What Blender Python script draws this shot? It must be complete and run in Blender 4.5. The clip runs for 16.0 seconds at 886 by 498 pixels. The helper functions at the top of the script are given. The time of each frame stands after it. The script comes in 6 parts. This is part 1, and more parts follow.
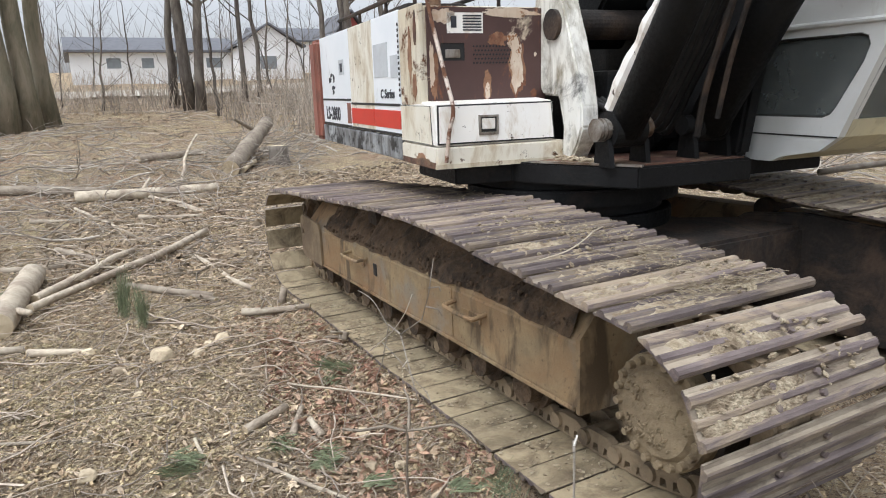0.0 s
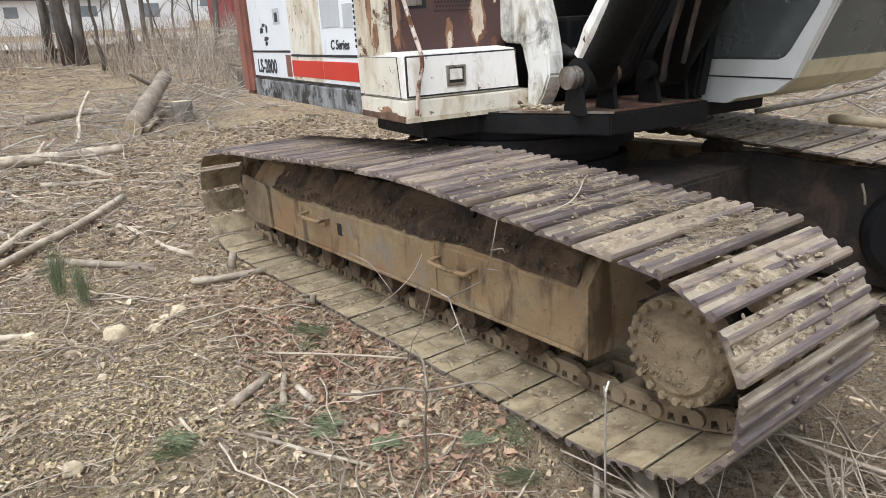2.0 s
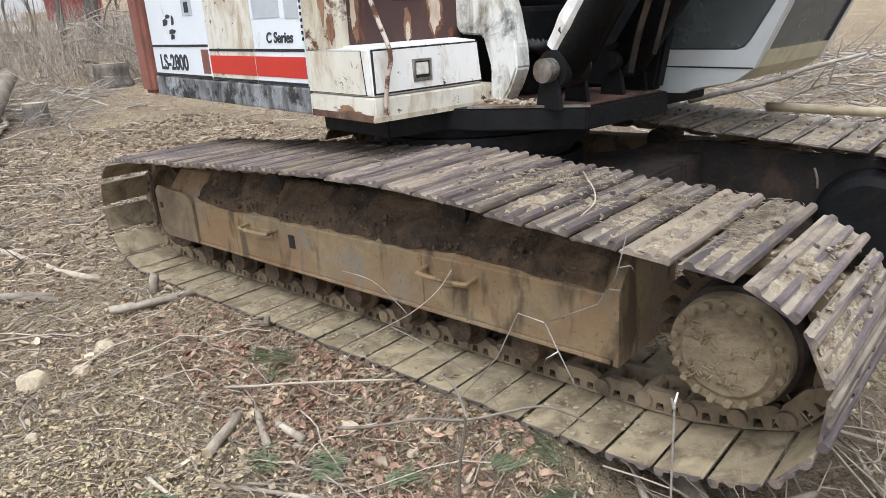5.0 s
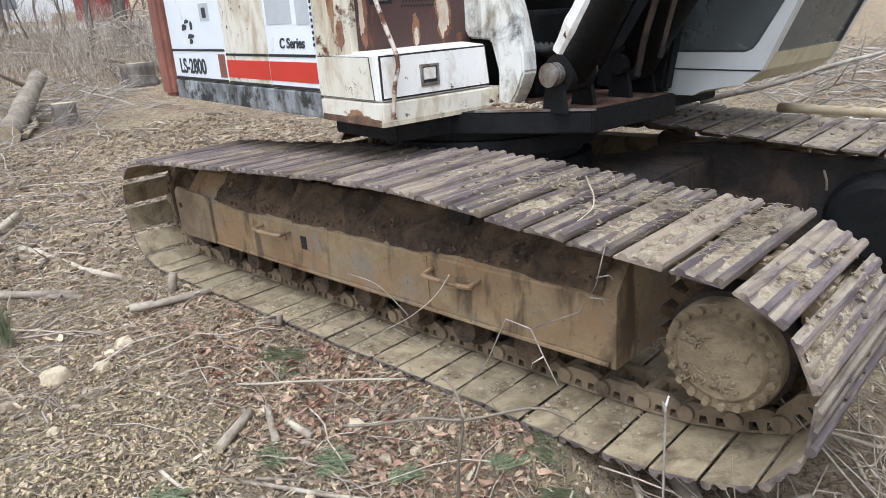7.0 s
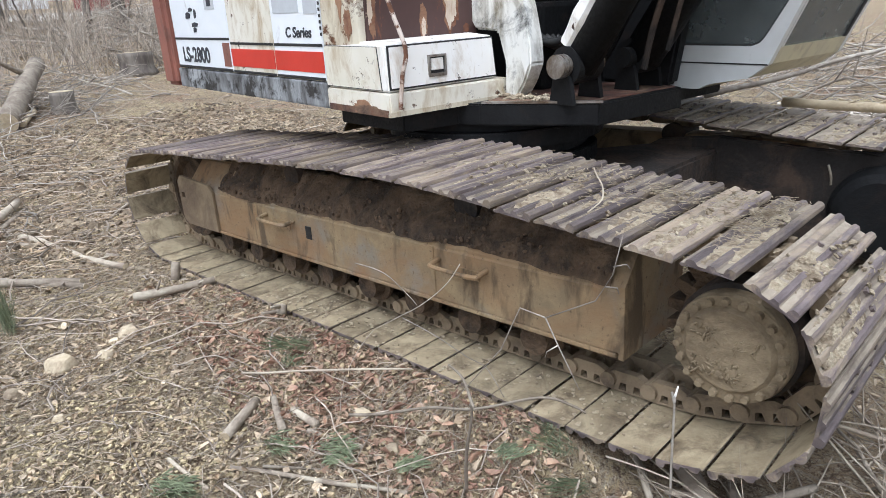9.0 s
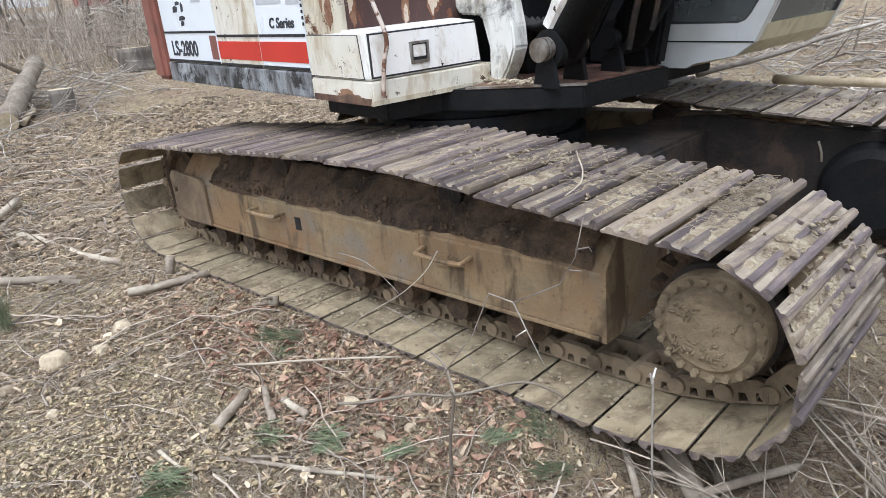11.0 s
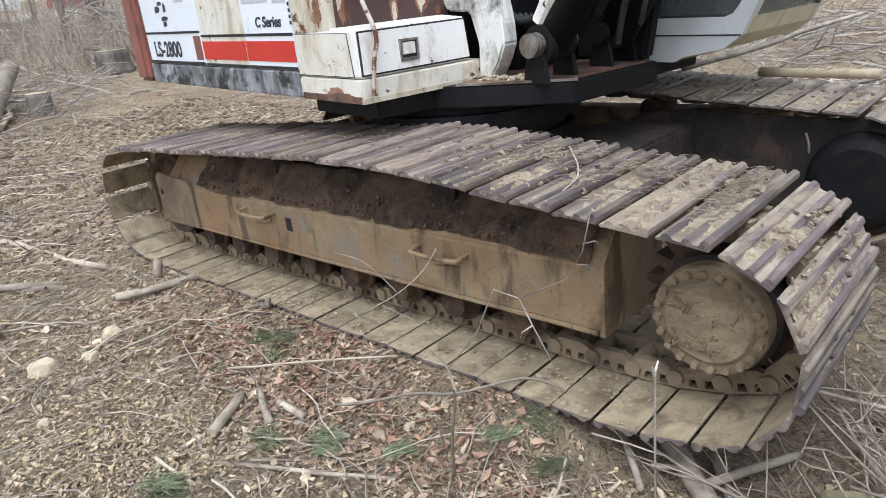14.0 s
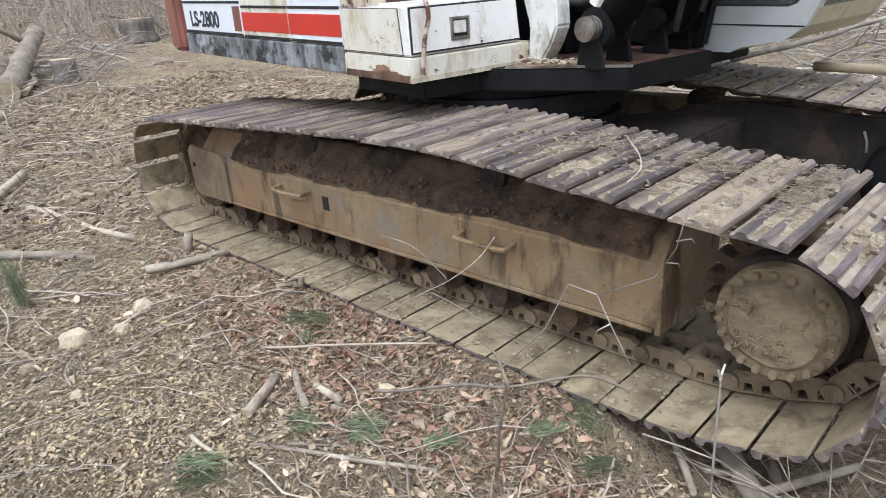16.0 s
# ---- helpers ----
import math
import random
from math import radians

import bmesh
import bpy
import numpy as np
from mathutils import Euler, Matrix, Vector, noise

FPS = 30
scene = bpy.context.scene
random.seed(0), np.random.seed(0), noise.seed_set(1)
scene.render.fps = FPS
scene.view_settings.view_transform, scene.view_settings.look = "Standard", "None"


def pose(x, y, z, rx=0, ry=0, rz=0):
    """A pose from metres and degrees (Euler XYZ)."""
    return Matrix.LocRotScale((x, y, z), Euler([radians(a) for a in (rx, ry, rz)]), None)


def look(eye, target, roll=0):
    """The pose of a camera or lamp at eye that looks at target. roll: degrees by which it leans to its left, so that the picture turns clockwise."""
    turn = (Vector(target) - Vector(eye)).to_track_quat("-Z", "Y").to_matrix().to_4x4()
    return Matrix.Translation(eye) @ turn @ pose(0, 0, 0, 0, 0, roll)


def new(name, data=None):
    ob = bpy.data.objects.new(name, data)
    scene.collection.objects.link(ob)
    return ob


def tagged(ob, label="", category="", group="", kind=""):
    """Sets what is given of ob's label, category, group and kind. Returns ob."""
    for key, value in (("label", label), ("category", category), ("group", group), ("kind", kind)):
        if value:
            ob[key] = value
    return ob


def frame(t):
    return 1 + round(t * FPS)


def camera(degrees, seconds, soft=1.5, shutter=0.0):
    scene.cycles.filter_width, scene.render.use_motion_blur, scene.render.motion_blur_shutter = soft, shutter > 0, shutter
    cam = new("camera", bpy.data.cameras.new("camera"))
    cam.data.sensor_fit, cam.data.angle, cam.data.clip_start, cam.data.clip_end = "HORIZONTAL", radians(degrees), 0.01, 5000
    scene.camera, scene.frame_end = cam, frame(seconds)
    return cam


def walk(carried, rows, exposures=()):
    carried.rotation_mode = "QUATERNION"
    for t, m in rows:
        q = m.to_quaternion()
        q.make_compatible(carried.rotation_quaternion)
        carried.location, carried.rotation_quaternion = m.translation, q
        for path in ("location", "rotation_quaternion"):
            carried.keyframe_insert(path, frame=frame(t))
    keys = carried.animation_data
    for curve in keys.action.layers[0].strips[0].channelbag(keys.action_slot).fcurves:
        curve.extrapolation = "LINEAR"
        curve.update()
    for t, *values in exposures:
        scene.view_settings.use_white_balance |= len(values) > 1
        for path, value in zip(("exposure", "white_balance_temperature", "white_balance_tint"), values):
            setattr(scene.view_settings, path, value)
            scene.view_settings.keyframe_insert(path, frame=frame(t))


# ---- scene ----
cam = camera(66.7, 16.0, 0.85, 0.4)
PATH = [
    (0, (1.924, -1.421, 1.545), (0.192, -0.509, 1.131), -2.4),
    (0.5, (1.816, -1.517, 1.514), (0.083, -0.626, 1.065), -2.6),
    (1, (1.705, -1.72, 1.55), (0.142, -0.584, 1.031), -5.4),
    (1.5, (1.699, -1.721, 1.602), (0.167, -0.564, 1.042), -3.8),
    (2, (1.67, -1.732, 1.591), (0.117, -0.611, 1.016), -3.8),
    (2.5, (1.604, -1.81, 1.607), (0.046, -0.704, 1.017), -3.6),
    (3, (1.422, -1.886, 1.584), (-0.211, -0.877, 1.023), -3.5),
    (3.5, (1.261, -1.961, 1.616), (-0.357, -0.955, 1.011), -5.1),
    (4, (1.184, -2.013, 1.616), (-0.358, -0.905, 0.989), -5.4),
    (4.5, (1.092, -2.014, 1.641), (-0.271, -0.675, 1.049), -4.3),
    (4.7, (1.081, -1.992, 1.62), (-0.211, -0.596, 1.003), -4.0),
    (6.8, (1.198, -1.938, 1.65), (-0.144, -0.59, 1.032), -5.3),
    (7, (1.19, -1.95, 1.665), (-0.153, -0.606, 1.041), -4.6),
    (7.5, (1.17, -1.967, 1.666), (-0.182, -0.635, 1.036), -3.3),
    (8, (1.156, -1.974, 1.659), (-0.197, -0.653, 1.01), -3.2),
    (8.5, (1.161, -1.984, 1.661), (-0.189, -0.657, 1.014), -3.3),
    (9, (1.158, -1.992, 1.658), (-0.174, -0.645, 1.014), -4.0),
    (9.5, (1.175, -1.975, 1.654), (-0.139, -0.621, 0.992), -4.0),
    (12, (1.256, -1.899, 1.642), (-0.101, -0.594, 0.968), -6.6),
    (12.5, (1.259, -1.895, 1.639), (-0.093, -0.586, 0.963), -6.7),
    (13, (1.265, -1.889, 1.645), (-0.084, -0.579, 0.963), -7.3),
    (13.5, (1.24, -1.911, 1.637), (-0.089, -0.58, 0.959), -5.6),
    (14, (1.189, -1.945, 1.644), (-0.117, -0.594, 0.959), -6.4),
    (14.5, (1.081, -1.972, 1.637), (-0.121, -0.535, 0.935), -6.0),
    (15, (1.046, -1.991, 1.645), (-0.166, -0.565, 0.94), -4.8),
    (15.5, (1.022, -1.986, 1.637), (-0.248, -0.618, 0.918), -5.0),
    (16, (1.01, -1.991, 1.641), (-0.31, -0.677, 0.912), -4.3),
]
walk(cam, [(t, look(eye, target, roll)) for t, eye, target, roll in PATH], ((0.0, 0.60, 6030, 10), (1.5, 0.62, 6030, 10), (3.5, 0.67, 6030, 10), (4.7, 0.64, 5900, 10), (7.0, 0.69, 5680, 10), (16.0, 0.66, 5660, 10)))

# ---- light ----
world = bpy.data.worlds.new("overcast_sky")
scene.world = world
world.use_nodes = True
wn, wl = world.node_tree.nodes, world.node_tree.links
sky = wn.new("ShaderNodeTexSky")
sky.sky_type, sky.sun_disc = "NISHITA", False
sky.sun_elevation, sky.sun_rotation = radians(66), radians(153)
sky.air_density, sky.dust_density, sky.ozone_density = 1.0, 4.0, 1.0
pale = wn.new("ShaderNodeHueSaturation")
pale.inputs["Saturation"].default_value = 0.12
wl.new(sky.outputs[0], pale.inputs["Color"])
wl.new(pale.outputs[0], wn["Background"].inputs["Color"])
wn["Background"].inputs["Strength"].default_value = 0.142
sun = new("sun", bpy.data.lights.new("sun", "SUN"))
sun.data.energy, sun.data.angle, sun.data.color = 1.4, radians(45), (1.0, 0.97, 0.93)
sun.matrix_world = look((1.6, -3.2, 8), (0, 0, 0))


# ---- materials ----
def nodes_of(name):
    m = bpy.data.materials.new(name)
    m.use_nodes = True
    t = m.node_tree
    return m, t, t.nodes["Principled BSDF"]


def link(t, a, b):
    t.links.new(a, b)


def mixed(t, fac, a, b):
    """A colour mix; a and b are colours or sockets."""
    n = t.nodes.new("ShaderNodeMix")
    n.data_type = "RGBA"
    link(t, fac, n.inputs[0])
    for s, v in ((6, a), (7, b)):
        if isinstance(v, (tuple, list)):
            n.inputs[s].default_value = (*v, 1)
        else:
            link(t, v, n.inputs[s])
    return n.outputs[2]


def noise_of(t, scale, detail=6, rough=0.6, lo=0.35, hi=0.65, stretch=None, warp=0.0, space="Object", shift=False):
    tc = t.nodes.new("ShaderNodeTexCoord")
    src = tc.outputs[space]
    if shift:
        add, info = t.nodes.new("ShaderNodeVectorMath"), t.nodes.new("ShaderNodeObjectInfo")
        add.operation = "MULTIPLY_ADD"
        add.inputs[1].default_value = (37.0, 53.0, 19.0)
        link(t, info.outputs["Random"], add.inputs[0])
        link(t, src, add.inputs[2])
        src = add.outputs[0]
    if stretch:
        mp = t.nodes.new("ShaderNodeMapping")
        mp.inputs["Scale"].default_value = stretch
        link(t, src, mp.inputs[0])
        src = mp.outputs[0]
    n = t.nodes.new("ShaderNodeTexNoise")
    n.inputs["Scale"].default_value, n.inputs["Detail"].default_value, n.inputs["Roughness"].default_value = scale, detail, rough
    n.inputs["Distortion"].default_value = warp
    link(t, src, n.inputs["Vector"])
    r = t.nodes.new("ShaderNodeMapRange")
    r.inputs["From Min"].default_value, r.inputs["From Max"].default_value = lo, hi
    link(t, n.outputs[0], r.inputs[0])
    return r.outputs[0]


def bumped(t, bsdf, fac, strength, distance):
    b = t.nodes.new("ShaderNodeBump")
    b.inputs["Strength"].default_value, b.inputs["Distance"].default_value = strength, distance
    link(t, fac, b.inputs["Height"])
    link(t, b.outputs[0], bsdf.inputs["Normal"])


def surface(name, a, b, c=None, scale=8.0, fine=60.0, rough=0.8, metal=0.0, bump=0.3, depth=0.004, amount=(0.45, 0.6), stretch=None, island=0.0, spread=0.0, stain=3.0):
    """Two tones in fine grain, and stains of a third at a larger scale; island / spread vary pieces and objects."""
    m, t, p = nodes_of(name)
    own = spread > 0
    col = mixed(t, noise_of(t, scale, stretch=stretch, shift=own), a, b)
    if c:
        col = mixed(t, noise_of(t, stain, 8, 0.7, *amount, stretch=stretch, warp=0.6, shift=own), col, c)
    fine_n = noise_of(t, fine, 4, 0.6, 0.25, 0.75, stretch=stretch)
    if island or spread:
        h = t.nodes.new("ShaderNodeHueSaturation")
        src = t.nodes.new("ShaderNodeNewGeometry").outputs["Random Per Island"] if island else t.nodes.new("ShaderNodeObjectInfo").outputs["Random"]
        r = t.nodes.new("ShaderNodeMapRange")
        w = island or spread
        r.inputs["To Min"].default_value, r.inputs["To Max"].default_value = 1 - w, 1 + w
        link(t, src, r.inputs[0])
        link(t, r.outputs[0], h.inputs["Value"])
        link(t, col, h.inputs["Color"])
        col = h.outputs[0]
    link(t, col, p.inputs["Base Color"])
    rr = t.nodes.new("ShaderNodeMapRange")
    rr.inputs["To Min"].default_value, rr.inputs["To Max"].default_value = max(rough - 0.15, 0.05), min(rough + 0.12, 1)
    link(t, fine_n, rr.inputs[0])
    link(t, rr.outputs[0], p.inputs["Roughness"])
    p.inputs["Metallic"].default_value = metal
    bumped(t, p, fine_n, bump, depth)
    return m


def paint(name, base, tone, rust=(0.11, 0.04, 0.02), dirt=(0.16, 0.12, 0.08), chips=(0.60, 0.66), grime=(0.5, 0.75), rough=0.4, scale=5.0):
    """Old enamel: two tones, grime in streaks, chips down to rust."""
    m, t, p = nodes_of(name)
    col = mixed(t, noise_of(t, 2.5, 5), base, tone)
    col = mixed(t, noise_of(t, 9, 8, 0.7, *grime, stretch=(1, 1, 0.35), warp=0.5), col, dirt)
    chip = noise_of(t, scale, 9, 0.72, *chips, warp=0.4)
    col = mixed(t, chip, col, mixed(t, noise_of(t, 30), rust, tuple(v * 0.45 for v in rust)))
    link(t, col, p.inputs["Base Color"])
    rr = t.nodes.new("ShaderNodeMapRange")
    rr.inputs["To Min"].default_value, rr.inputs["To Max"].default_value = rough, 0.9
    link(t, chip, rr.inputs[0])
    link(t, rr.outputs[0], p.inputs["Roughness"])
    bumped(t, p, noise_of(t, 25, 6, 0.6, 0.2, 0.8), 0.15, 0.004)
    return m


M_SHOE = surface("dry_mud_on_shoe", (0.340, 0.290, 0.221), (0.212, 0.173, 0.131), (0.106, 0.083, 0.064), scale=16, fine=85, rough=0.9, bump=0.6, amount=(0.50, 0.66), spread=0.16, stretch=(1, 0.35, 1), stain=9.0)
M_RIB = surface("worn_shoe_rib", (0.18, 0.145, 0.137), (0.09, 0.07, 0.068), (0.27, 0.215, 0.155), scale=16, fine=110, rough=0.6, metal=0.1, bump=0.55, amount=(0.46, 0.60), spread=0.28, stain=10.0, stretch=(1, 0.2, 1))
M_INNER = surface("muddy_shoe_inside", (0.352, 0.290, 0.185), (0.229, 0.180, 0.110), (0.106, 0.077, 0.046), scale=9, fine=60, rough=0.75, bump=0.5, amount=(0.46, 0.66), spread=0.18, stain=6.0)
M_LINK = surface("muddy_link", (0.20, 0.15, 0.092), (0.11, 0.08, 0.053), (0.27, 0.205, 0.13), scale=18, fine=90, rough=0.85, bump=0.5, spread=0.2)


def frame_material():
    """Old paint under dry mud: tan mud, grey scoured patches, orange rust and dark drips running down."""
    m, t, p = nodes_of("muddy_frame_paint")
    col = mixed(t, noise_of(t, 7, 8, 0.65, 0.38, 0.62), (0.33, 0.245, 0.135), (0.22, 0.165, 0.095))
    col = mixed(t, noise_of(t, 2.2, 6, 0.6, 0.52, 0.64, warp=0.5), col, (0.235, 0.21, 0.165))
    col = mixed(t, noise_of(t, 1.6, 7, 0.65, 0.40, 0.66, stretch=(1, 1, 1.6), warp=0.8), col, (0.25, 0.145, 0.068))
    col = mixed(t, noise_of(t, 5.5, 5, 0.6, 0.535, 0.62, stretch=(1, 1, 0.3), warp=0.3), col, (0.11, 0.076, 0.042))
    col = mixed(t, noise_of(t, 40, 6, 0.7, 0.58, 0.68), col, (0.12, 0.08, 0.045))
    link(t, col, p.inputs["Base Color"])
    p.inputs["Roughness"].default_value = 0.78
    bumped(t, p, noise_of(t, 55, 7, 0.7, 0.25, 0.75), 0.45, 0.005)
    return m


M_FRAME = frame_material()
M_PLATE = surface("muddy_guard_paint", (0.25, 0.19, 0.115), (0.19, 0.14, 0.085), (0.13, 0.09, 0.055), scale=5, fine=60, rough=0.75, bump=0.3)
M_CAKE = surface("caked_soil", (0.077, 0.049, 0.029), (0.032, 0.022, 0.014), (0.135, 0.088, 0.050), scale=14, fine=55, rough=0.95, bump=0.9, depth=0.012)
M_CRUST = surface("crumbly_soil", (0.13, 0.085, 0.05), (0.06, 0.04, 0.026), scale=20, fine=70, rough=0.95, bump=0.6, island=0.45)
M_HUB = surface("muddy_hub", (0.32, 0.25, 0.155), (0.215, 0.165, 0.10), (0.125, 0.09, 0.054), scale=12, fine=45, rough=0.88, bump=0.8, depth=0.006)
M_GREASE = surface("greasy_black_steel", (0.010, 0.0105, 0.011), (0.0055, 0.0055, 0.006), (0.026, 0.018, 0.014), scale=6, fine=50, rough=0.6, bump=0.3, amount=(0.55, 0.75))
M_GREASE.node_tree.nodes["Principled BSDF"].inputs["Specular IOR Level"].default_value = 0.22

M_UNDER = surface("dark_dirty_steel", (0.020, 0.015, 0.012), (0.010, 0.0085, 0.0075), (0.060, 0.038, 0.025), scale=5, fine=50, rough=0.8, bump=0.4)
M_RUST = surface("rusty_deck", (0.13, 0.05, 0.03), (0.05, 0.03, 0.025), (0.20, 0.13, 0.08), scale=9, fine=60, rough=0.85, bump=0.4)
M_WHITE = paint("white_enamel", (0.88, 0.87, 0.84), (0.83, 0.80, 0.73), rust=(0.10, 0.055, 0.03), dirt=(0.42, 0.31, 0.17), chips=(0.625, 0.65), grime=(0.53, 0.80), scale=15)
M_PANEL = paint("pale_white_enamel", (0.86, 0.89, 0.91), (0.80, 0.84, 0.87), chips=(0.72, 0.76), grime=(0.62, 0.95), rough=0.3)
M_CREAM = paint("cream_enamel", (0.80, 0.77, 0.68), (0.70, 0.66, 0.54), rust=(0.13, 0.065, 0.032), dirt=(0.38, 0.27, 0.13), chips=(0.60, 0.64), grime=(0.48, 0.74), scale=10)
M_BEIGE = paint("stained_beige_enamel", (0.60, 0.53, 0.38), (0.70, 0.66, 0.55), rust=(0.16, 0.07, 0.03), dirt=(0.28, 0.18, 0.08), chips=(0.54, 0.60), grime=(0.45, 0.7))
M_WORN = paint("worn_sill_enamel", (0.42, 0.44, 0.45), (0.20, 0.21, 0.22), rust=(0.05, 0.045, 0.04), dirt=(0.06, 0.06, 0.06), chips=(0.52, 0.60), grime=(0.42, 0.62), scale=3.5)
M_BROWN = paint("brown_primer", (0.085, 0.045, 0.04), (0.065, 0.034, 0.03), rust=(0.60, 0.50, 0.38), dirt=(0.25, 0.09, 0.035), chips=(0.62, 0.66), grime=(0.60, 0.72), rough=0.55, scale=2.6)
M_BRACKET = paint("sooty_bracket_enamel", (0.80, 0.80, 0.76), (0.72, 0.70, 0.62), rust=(0.03, 0.028, 0.025), dirt=(0.20, 0.17, 0.11), chips=(0.55, 0.70), grime=(0.47, 0.72), scale=3.4)
M_PATCH = paint("peeling_old_enamel", (0.66, 0.58, 0.48), (0.58, 0.47, 0.36), rust=(0.30, 0.13, 0.05), dirt=(0.36, 0.20, 0.10), chips=(0.56, 0.62), grime=(0.48, 0.8), scale=14)
M_ORANGE = surface("orange_rust", (0.21, 0.09, 0.048), (0.12, 0.055, 0.036), (0.33, 0.19, 0.11), scale=22, fine=90, rough=0.9, bump=0.4)
M_CAB = paint("grey_white_cab_enamel", (0.66, 0.67, 0.66), (0.58, 0.59, 0.57), chips=(0.70, 0.74), grime=(0.60, 0.9), rough=0.35)
M_CHIN = paint("yellowed_cab_enamel", (0.58, 0.52, 0.33), (0.50, 0.46, 0.32), chips=(0.68, 0.72), grime=(0.5, 0.85))
M_CW = paint("red_brown_counterweight", (0.30, 0.115, 0.08), (0.22, 0.085, 0.06), rust=(0.07, 0.03, 0.025), dirt=(0.10, 0.06, 0.045), chips=(0.6, 0.68), rough=0.6)
M_RAIL = paint("flaking_rail_enamel", (0.66, 0.60, 0.54), (0.58, 0.48, 0.40), rust=(0.17, 0.075, 0.04), dirt=(0.28, 0.16, 0.09), chips=(0.47, 0.53), grime=(0.45, 0.7), scale=9)
M_RED = paint("red_stripe_enamel", (0.62, 0.04, 0.025), (0.54, 0.035, 0.02), chips=(0.72, 0.76), grime=(0.66, 1.0), rough=0.35)
M_BLACK = surface("black_line_paint", (0.012, 0.012, 0.013), (0.02, 0.02, 0.02), rough=0.6, bump=0.1)
M_INK = surface("worn_black_ink", (0.02, 0.022, 0.03), (0.04, 0.042, 0.05), rough=0.6, bump=0.1)
M_STICKER = surface("grey_decal", (0.55, 0.58, 0.60), (0.48, 0.50, 0.52), rough=0.5, bump=0.1)
M_RUBBER = surface("black_rubber", (0.015, 0.015, 0.015), (0.03, 0.028, 0.026), rough=0.7, bump=0.2)
M_INSIDE = surface("dark_cab_lining", (0.018, 0.018, 0.017), (0.028, 0.027, 0.025), rough=0.8)
M_CHROME = surface("dull_bare_steel", (0.42, 0.40, 0.37), (0.25, 0.22, 0.19), (0.12, 0.08, 0.05), rough=0.42, metal=0.7, bump=0.2)
M_MUD = surface("dry_straw_mud", (0.50, 0.43, 0.31), (0.36, 0.29, 0.195), (0.21, 0.16, 0.105), scale=40, fine=120, rough=0.95, bump=0.9, depth=0.008, stain=14.0)

M_GLASS, gt, gp = nodes_of("dusty_glass_painted_reflection")
# the diffuse grey share paints in the reflections that lighten the panes
gp.inputs["Base Color"].default_value = (0.20, 0.22, 0.215, 1)
gp.inputs["Transmission Weight"].default_value, gp.inputs["IOR"].default_value = 0.58, 1.45
rr = gt.nodes.new("ShaderNodeMapRange")
rr.inputs["To Min"].default_value, rr.inputs["To Max"].default_value = 0.05, 0.3
link(gt, noise_of(gt, 6, 6), rr.inputs[0])
link(gt, rr.outputs[0], gp.inputs["Roughness"])


def ground_material():
    m, t, p = nodes_of("forest_floor")
    sand, humus, grey, rusty = (0.612, 0.501, 0.276), (0.383, 0.276, 0.166), (0.510, 0.425, 0.306), (0.408, 0.251, 0.162)
    col = mixed(t, noise_of(t, 1.3, 6, 0.6, 0.44, 0.58, warp=0.5), humus, sand)
    col = mixed(t, noise_of(t, 0.8, 5, 0.6, 0.52, 0.62, warp=0.4), col, rusty)
    col = mixed(t, noise_of(t, 9, 9, 0.8, 0.46, 0.54, warp=1.5), col, mixed(t, noise_of(t, 70, 4, 0.6, 0.44, 0.56), grey, humus))
    col = mixed(t, noise_of(t, 24, 9, 0.85, 0.50, 0.56, warp=0.8), col, (0.13, 0.082, 0.048))
    col = mixed(t, noise_of(t, 60, 6, 0.8, 0.56, 0.61, warp=0.6), col, (0.70, 0.60, 0.43))
    col = mixed(t, noise_of(t, 130, 4, 0.7, 0.57, 0.62), col, (0.09, 0.057, 0.034))
    link(t, col, p.inputs["Base Color"])
    p.inputs["Roughness"].default_value = 0.96
    bumped(t, p, noise_of(t, 30, 9, 0.8, 0.2, 0.8), 1.0, 0.05)
    return m


M_GROUND = ground_material()
M_LEAF = surface("dead_leaf", (0.396, 0.295, 0.185), (0.246, 0.172, 0.106), (0.528, 0.431, 0.308), scale=18, fine=90, rough=0.8, bump=0.3, island=0.4)
M_RUSSET = surface("russet_leaf", (0.31, 0.178, 0.12), (0.185, 0.105, 0.07), (0.42, 0.30, 0.205), scale=9, fine=60, rough=0.8, bump=0.2, island=0.45)
M_MOSS = surface("mossy_rock", (0.24, 0.21, 0.12), (0.17, 0.145, 0.09), (0.12, 0.12, 0.06), scale=18, fine=80, rough=0.95, bump=0.6)
M_CRUMB = surface("soil_crumb", (0.447, 0.361, 0.215), (0.327, 0.245, 0.146), scale=20, fine=80, rough=0.95, bump=0.4, island=0.25)
M_CHIP = surface("wood_chip", (0.44, 0.355, 0.25), (0.29, 0.22, 0.15), scale=22, fine=80, rough=0.85, bump=0.4, island=0.35)
M_SAND = surface("yellow_sandy_soil", (0.528, 0.440, 0.264), (0.400, 0.320, 0.188), scale=25, fine=90, rough=0.95, bump=0.4, island=0.2)
M_CLOD = surface("torn_soil_clod", (0.212, 0.157, 0.102), (0.119, 0.085, 0.056), (0.281, 0.225, 0.153), scale=20, fine=80, rough=0.95, bump=0.5, island=0.45)
M_STRAW = surface("dry_straw", (0.50, 0.42, 0.29), (0.34, 0.275, 0.19), scale=20, fine=90, rough=0.9, bump=0.2, island=0.4)
M_TWIG = surface("dry_twig_bark", (0.42, 0.36, 0.29), (0.27, 0.22, 0.175), scale=20, fine=90, rough=0.9, bump=0.3, island=0.5)
M_BARK = surface("grey_bark", (0.30, 0.25, 0.19), (0.19, 0.15, 0.115), (0.36, 0.31, 0.24), scale=12, fine=70, rough=0.92, bump=0.6, depth=0.006, spread=0.25)
